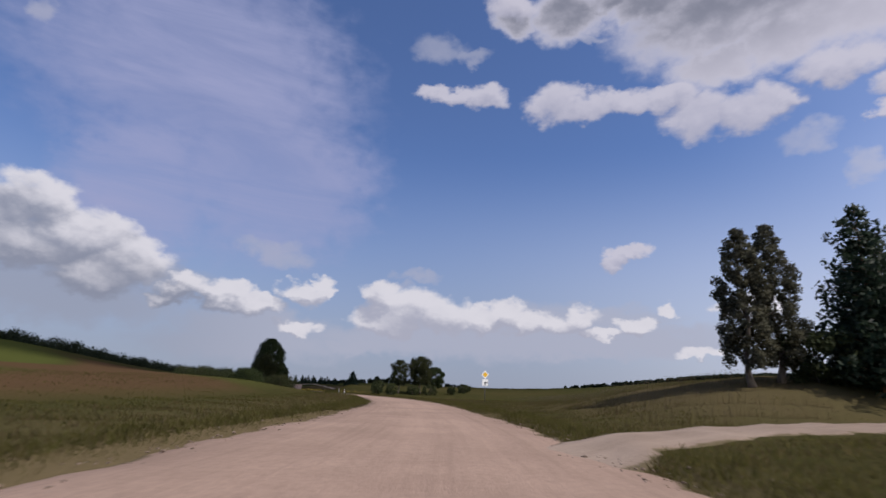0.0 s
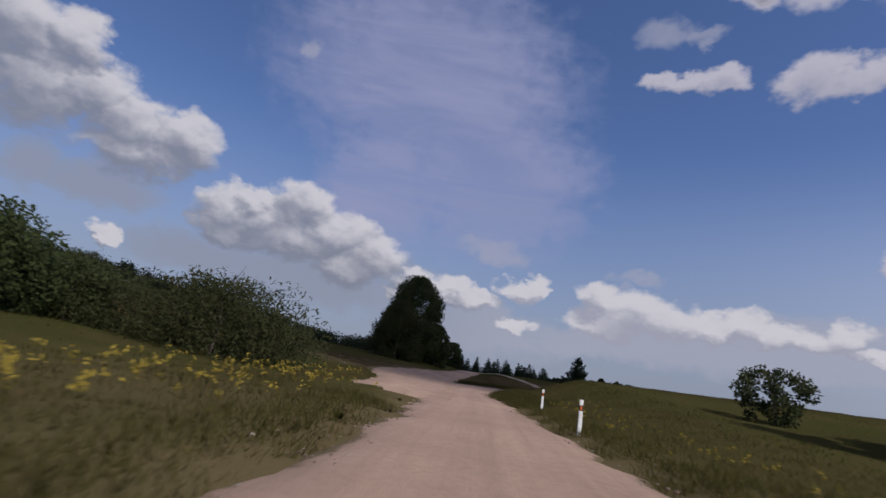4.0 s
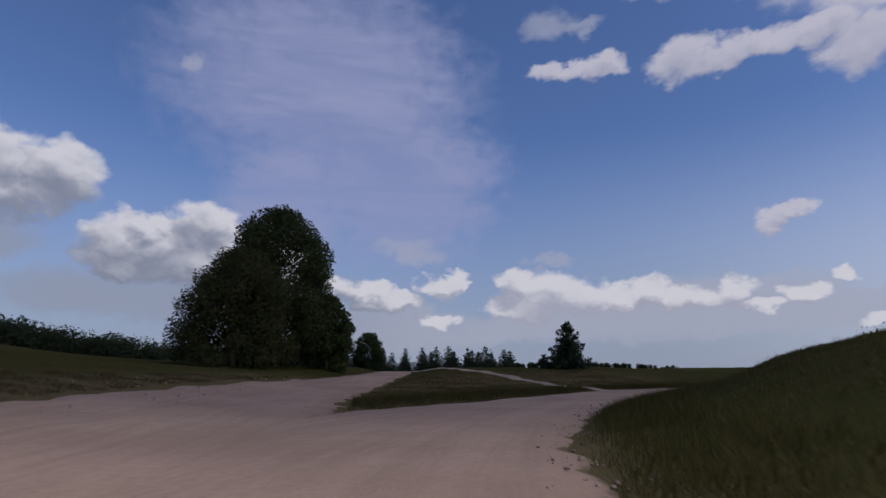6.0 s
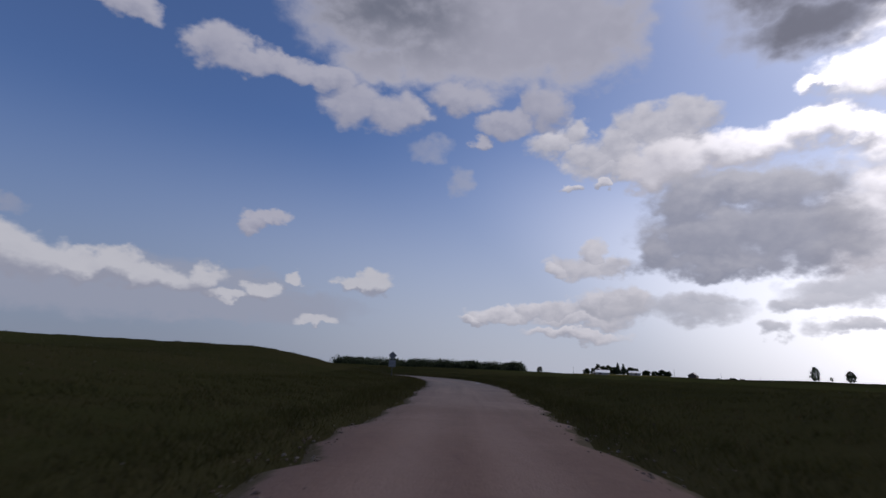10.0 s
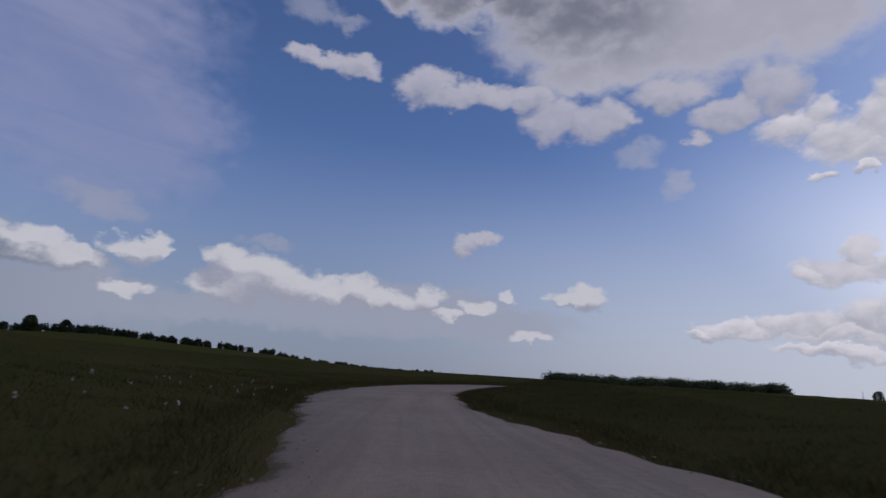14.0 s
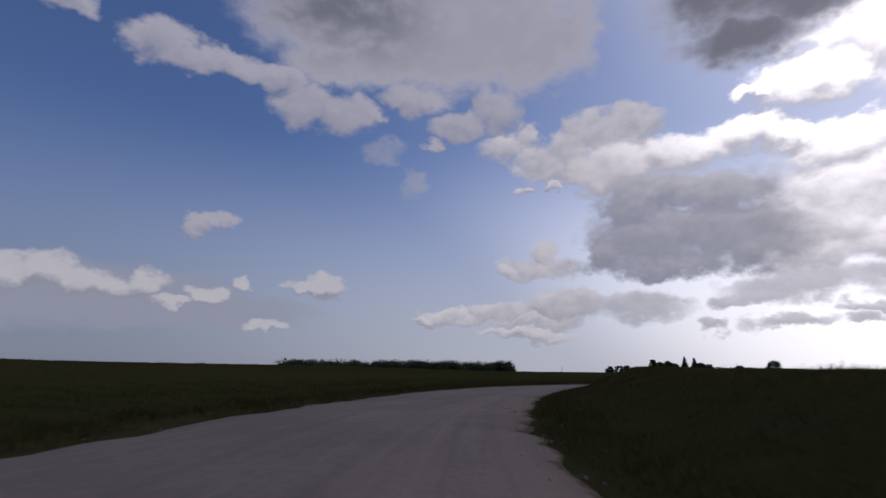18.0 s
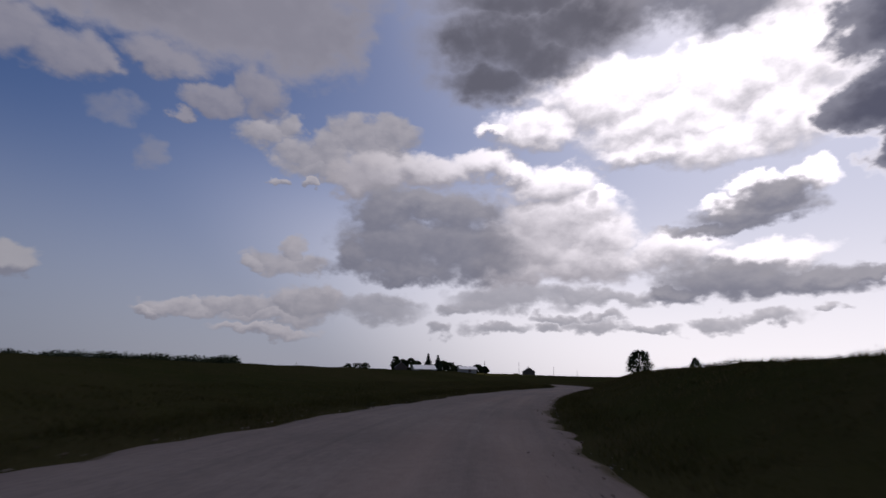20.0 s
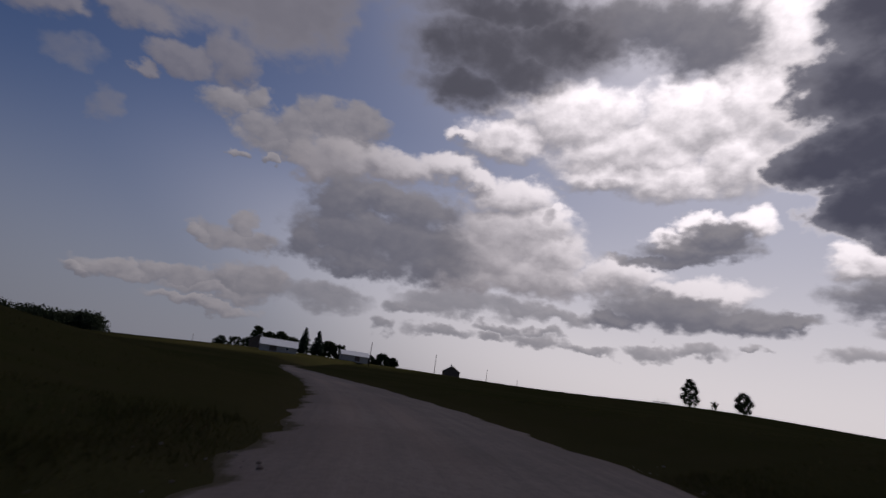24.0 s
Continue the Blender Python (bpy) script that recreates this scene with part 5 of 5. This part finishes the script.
for k in range(30):
    s = 8 + 170 * (k + place_rng.random()) / 30
    i = int(np.searchsorted(RUN, s))
    sd = 1 if place_rng.random() < 0.55 else -1
    off = sd * (float(left_edge(s) if sd > 0 else right_edge(s)) + place_rng.uniform(-0.25, 0.5))
    x, y = LINE[i, 0] - TANGENT[i, 1] * off, LINE[i, 1] + TANGENT[i, 0] * off
    tuft = new("grass_tussock", TUSSOCKS[k % 3])
    tuft.matrix_world = pose(x, y, max(0.0, height_at(x, y)), 0, 0, place_rng.uniform(0, 360)) @ Matrix.Scale(place_rng.uniform(0.35, 0.7), 4)
    tagged(tuft, "low tussock of dull green grass at the gravel edge", "grass tussock", "tussocks along the road edge")


def weeds(name, label, mat, head_mat, s0, s1, lo, hi, tall, count, seed, head=0.05, side=1):
    """Stalks with a loose head of small petals, as one mesh of stalks and one of heads."""
    rng = np.random.default_rng(seed)
    s = s0 + (s1 - s0) * rng.random(count)
    k = np.clip(np.searchsorted(RUN, s), 0, len(RUN) - 1)
    lat = side * (lo + (hi - lo) * rng.random(count))
    x = LINE[k, 0] - TANGENT[k, 1] * lat
    y = LINE[k, 1] + TANGENT[k, 0] * lat
    free = np.ones(count, bool)
    for line, half in ((LINE, 0.0), (FORK_LINE, 3.4), (TRACK_LINE, 2.3)):
        if half:
            free &= np.sqrt(((x[:, None] - line[None, :, 0]) ** 2 + (y[:, None] - line[None, :, 1]) ** 2).min(1)) > half
    d, l = nearest(x, y)
    free &= np.abs(l) > np.where(l > 0, left_edge(d), right_edge(d)) + 0.4
    x, y = x[free], y[free]
    count = len(x)
    z = land(x, y)
    h = tall * (0.55 + 0.45 * rng.random(count))
    p = np.c_[x, y, z - 0.03]
    tip = p + np.c_[rng.normal(size=(count, 2)) * 0.12 * tall, h]
    a = rng.random(count) * 6.283
    w = np.c_[np.cos(a), np.sin(a), np.zeros(count)] * 0.006
    v1 = np.stack([p - w, p + w, tip], 1).reshape(-1, 3)
    v2, f2 = leaf_cloud(tip, np.full(count, head), count * 7, head * 1.1, 0.0, 1.4, seed)
    root = tagged(new(name + "_stalks", mesh_fast(name + "_stalks", v1, np.arange(3 * count).reshape(-1, 3), mat)), label, "wild plants", kind="stuff")
    part(name + "_heads", mesh_fast(name + "_heads", v2, f2, head_mat), head_mat, root)


PETAL = leaf_material("pale_petals", (0.38, 0.35, 0.33), (0.62, 0.60, 0.56), 0.8, 0.1)
PINK = leaf_material("thistle_petals", (0.20, 0.09, 0.13), (0.32, 0.18, 0.22), 0.8, 0.1)
GOLD = leaf_material("goldenrod_heads", (0.22, 0.17, 0.03), (0.40, 0.30, 0.05), 0.8, 0.1)
SEED = leaf_material("seed_heads", (0.11, 0.085, 0.055), (0.19, 0.155, 0.11), 0.8, 0.1)
weeds("white_flowers", "pale wild flowers in the verge grass by the fork", GRASS, PETAL, 186, 222, 14, 24, 0.5, 80, 41, 0.04)
weeds("thistles", "pinkish thistles in the verge grass by the fork", GRASS, PINK, 186, 220, 13, 22, 0.55, 90, 42, 0.05)
weeds("white_flowers", "pale wild flowers dotted over the grassy bank", GRASS, PETAL, 366, 400, 4.5, 9, 0.5, 60, 49, 0.04)
weeds("goldenrod", "yellow goldenrod clumps at the foot of the slope", GRASS, GOLD, 132, 168, 3.4, 8, 0.7, 420, 43, 0.07)
weeds("goldenrod", "yellow weeds along the low side of the road", GRASS, GOLD, 130, 165, 4.0, 6.5, 0.45, 160, 44, 0.05, -1)
weeds("reeds", "tall pale seeding grass on the bank by the track", DRY_GRASS, SEED, 20, 54, 9, 21, 0.7, 5200, 45, 0.022, -1)
weeds("seed_grass", "thin seeding grass stalks on the bank", DRY_GRASS, SEED, 232, 330, 9, 24, 0.5, 1500, 46, 0.03)
weeds("seed_grass", "thin seeding grass stalks on the bank", DRY_GRASS, SEED, 180, 330, 4, 12, 0.32, 420, 47, 0.025, -1)
weeds("seed_grass", "thin seeding grass stalks on the bank", DRY_GRASS, SEED, 420, 680, 4, 16, 0.28, 600, 48, 0.02, -1)


def plastic_scrap(x, y, scale=1.0, label="crumpled dirty white plastic scrap on the road edge"):
    bm = bmesh.new()
    g = bmesh.ops.create_grid(bm, x_segments=9, y_segments=5, size=0.5)["verts"]
    for v in g:
        v.co = Vector((v.co.x * 0.9 + 0.06 * noise.noise(v.co * 4), v.co.y * 0.35 + 0.05 * noise.noise(v.co * 5), 0.03 + 0.05 * abs(noise.noise(v.co * 6))))
    bmesh.ops.solidify(bm, geom=bm.faces[:], thickness=0.006)
    me = bpy.data.meshes.new("plastic_scrap")
    bm.to_mesh(me)
    bm.free()
    me.materials.append(plain_material("dirty_white_plastic", (0.55, 0.54, 0.52), 0.5, 0.0, 0.2, 6.0))
    ob = new("plastic_scrap", me)
    ob.matrix_world = pose(x, y, max(0.045, height_at(x, y) + 0.02), 0, 0, 35) @ Matrix.Scale(scale, 4)
    return tagged(ob, label, "litter")


plastic_scrap(36.4, 314.0)
plastic_scrap(40.3, 331.4, 0.28, "crumpled white paper scrap in the verge grass")


# ---- the cloud that keeps the sun off the northern half of the land ----
def build_cloud():
    rng = np.random.default_rng(5)
    puffs_at = []
    for i in range(13):
        for k in range(9):
            cx, cy = -340 + 92 * i + 46 * (k % 2), (282 if i < 8 else 200) + 84 * k
            if math.hypot(cx - 492, cy - 592) > 135:        # a gap lets the sun onto the farm
                puffs_at.append((cx, cy, 82 * (0.9 + 0.3 * rng.random()), 2))
    for i in range(60):                 # the frayed southern edge
        puffs_at.append((-340 + 12 * i, 229 - 16 * rng.random(), 14.0 + 12.0 * rng.random(), 1))
    V, Fc, base = [], [], 0
    for i, (cx, cy, rad, sub) in enumerate(puffs_at):
        bm = bmesh.new()
        bmesh.ops.create_icosphere(bm, subdivisions=sub, radius=rad)
        for v in bm.verts:
            k = 1 + 0.16 * noise.noise(v.co * 0.035 + Vector((i, 0, 0))) + 0.08 * noise.noise(v.co * 0.09)
            v.co = Vector((v.co.x * k + cx, v.co.y * k + cy, max(v.co.z * k * 0.7, -28 + 6 * noise.noise(v.co * 0.02))))
        bm.verts.index_update()
        V += [tuple(v.co) for v in bm.verts]
        Fc += [[v.index + base for v in f.verts] for f in bm.faces]
        base = len(V)
        bm.free()
    me = mesh_fast("cloud", V, Fc, plain_material("cloud_vapour", (0.8, 0.8, 0.82), 1.0, 0.0, 0.05, 0.02), True)
    ob = new("cloud", me)
    lift = 2500.0
    ob.location = (SUN_DIR.x / SUN_DIR.z * lift, SUN_DIR.y / SUN_DIR.z * lift, lift)
    return tagged(ob, "large cumulus cloud drifting in front of the sun", "cloud", kind="structure")


build_cloud()
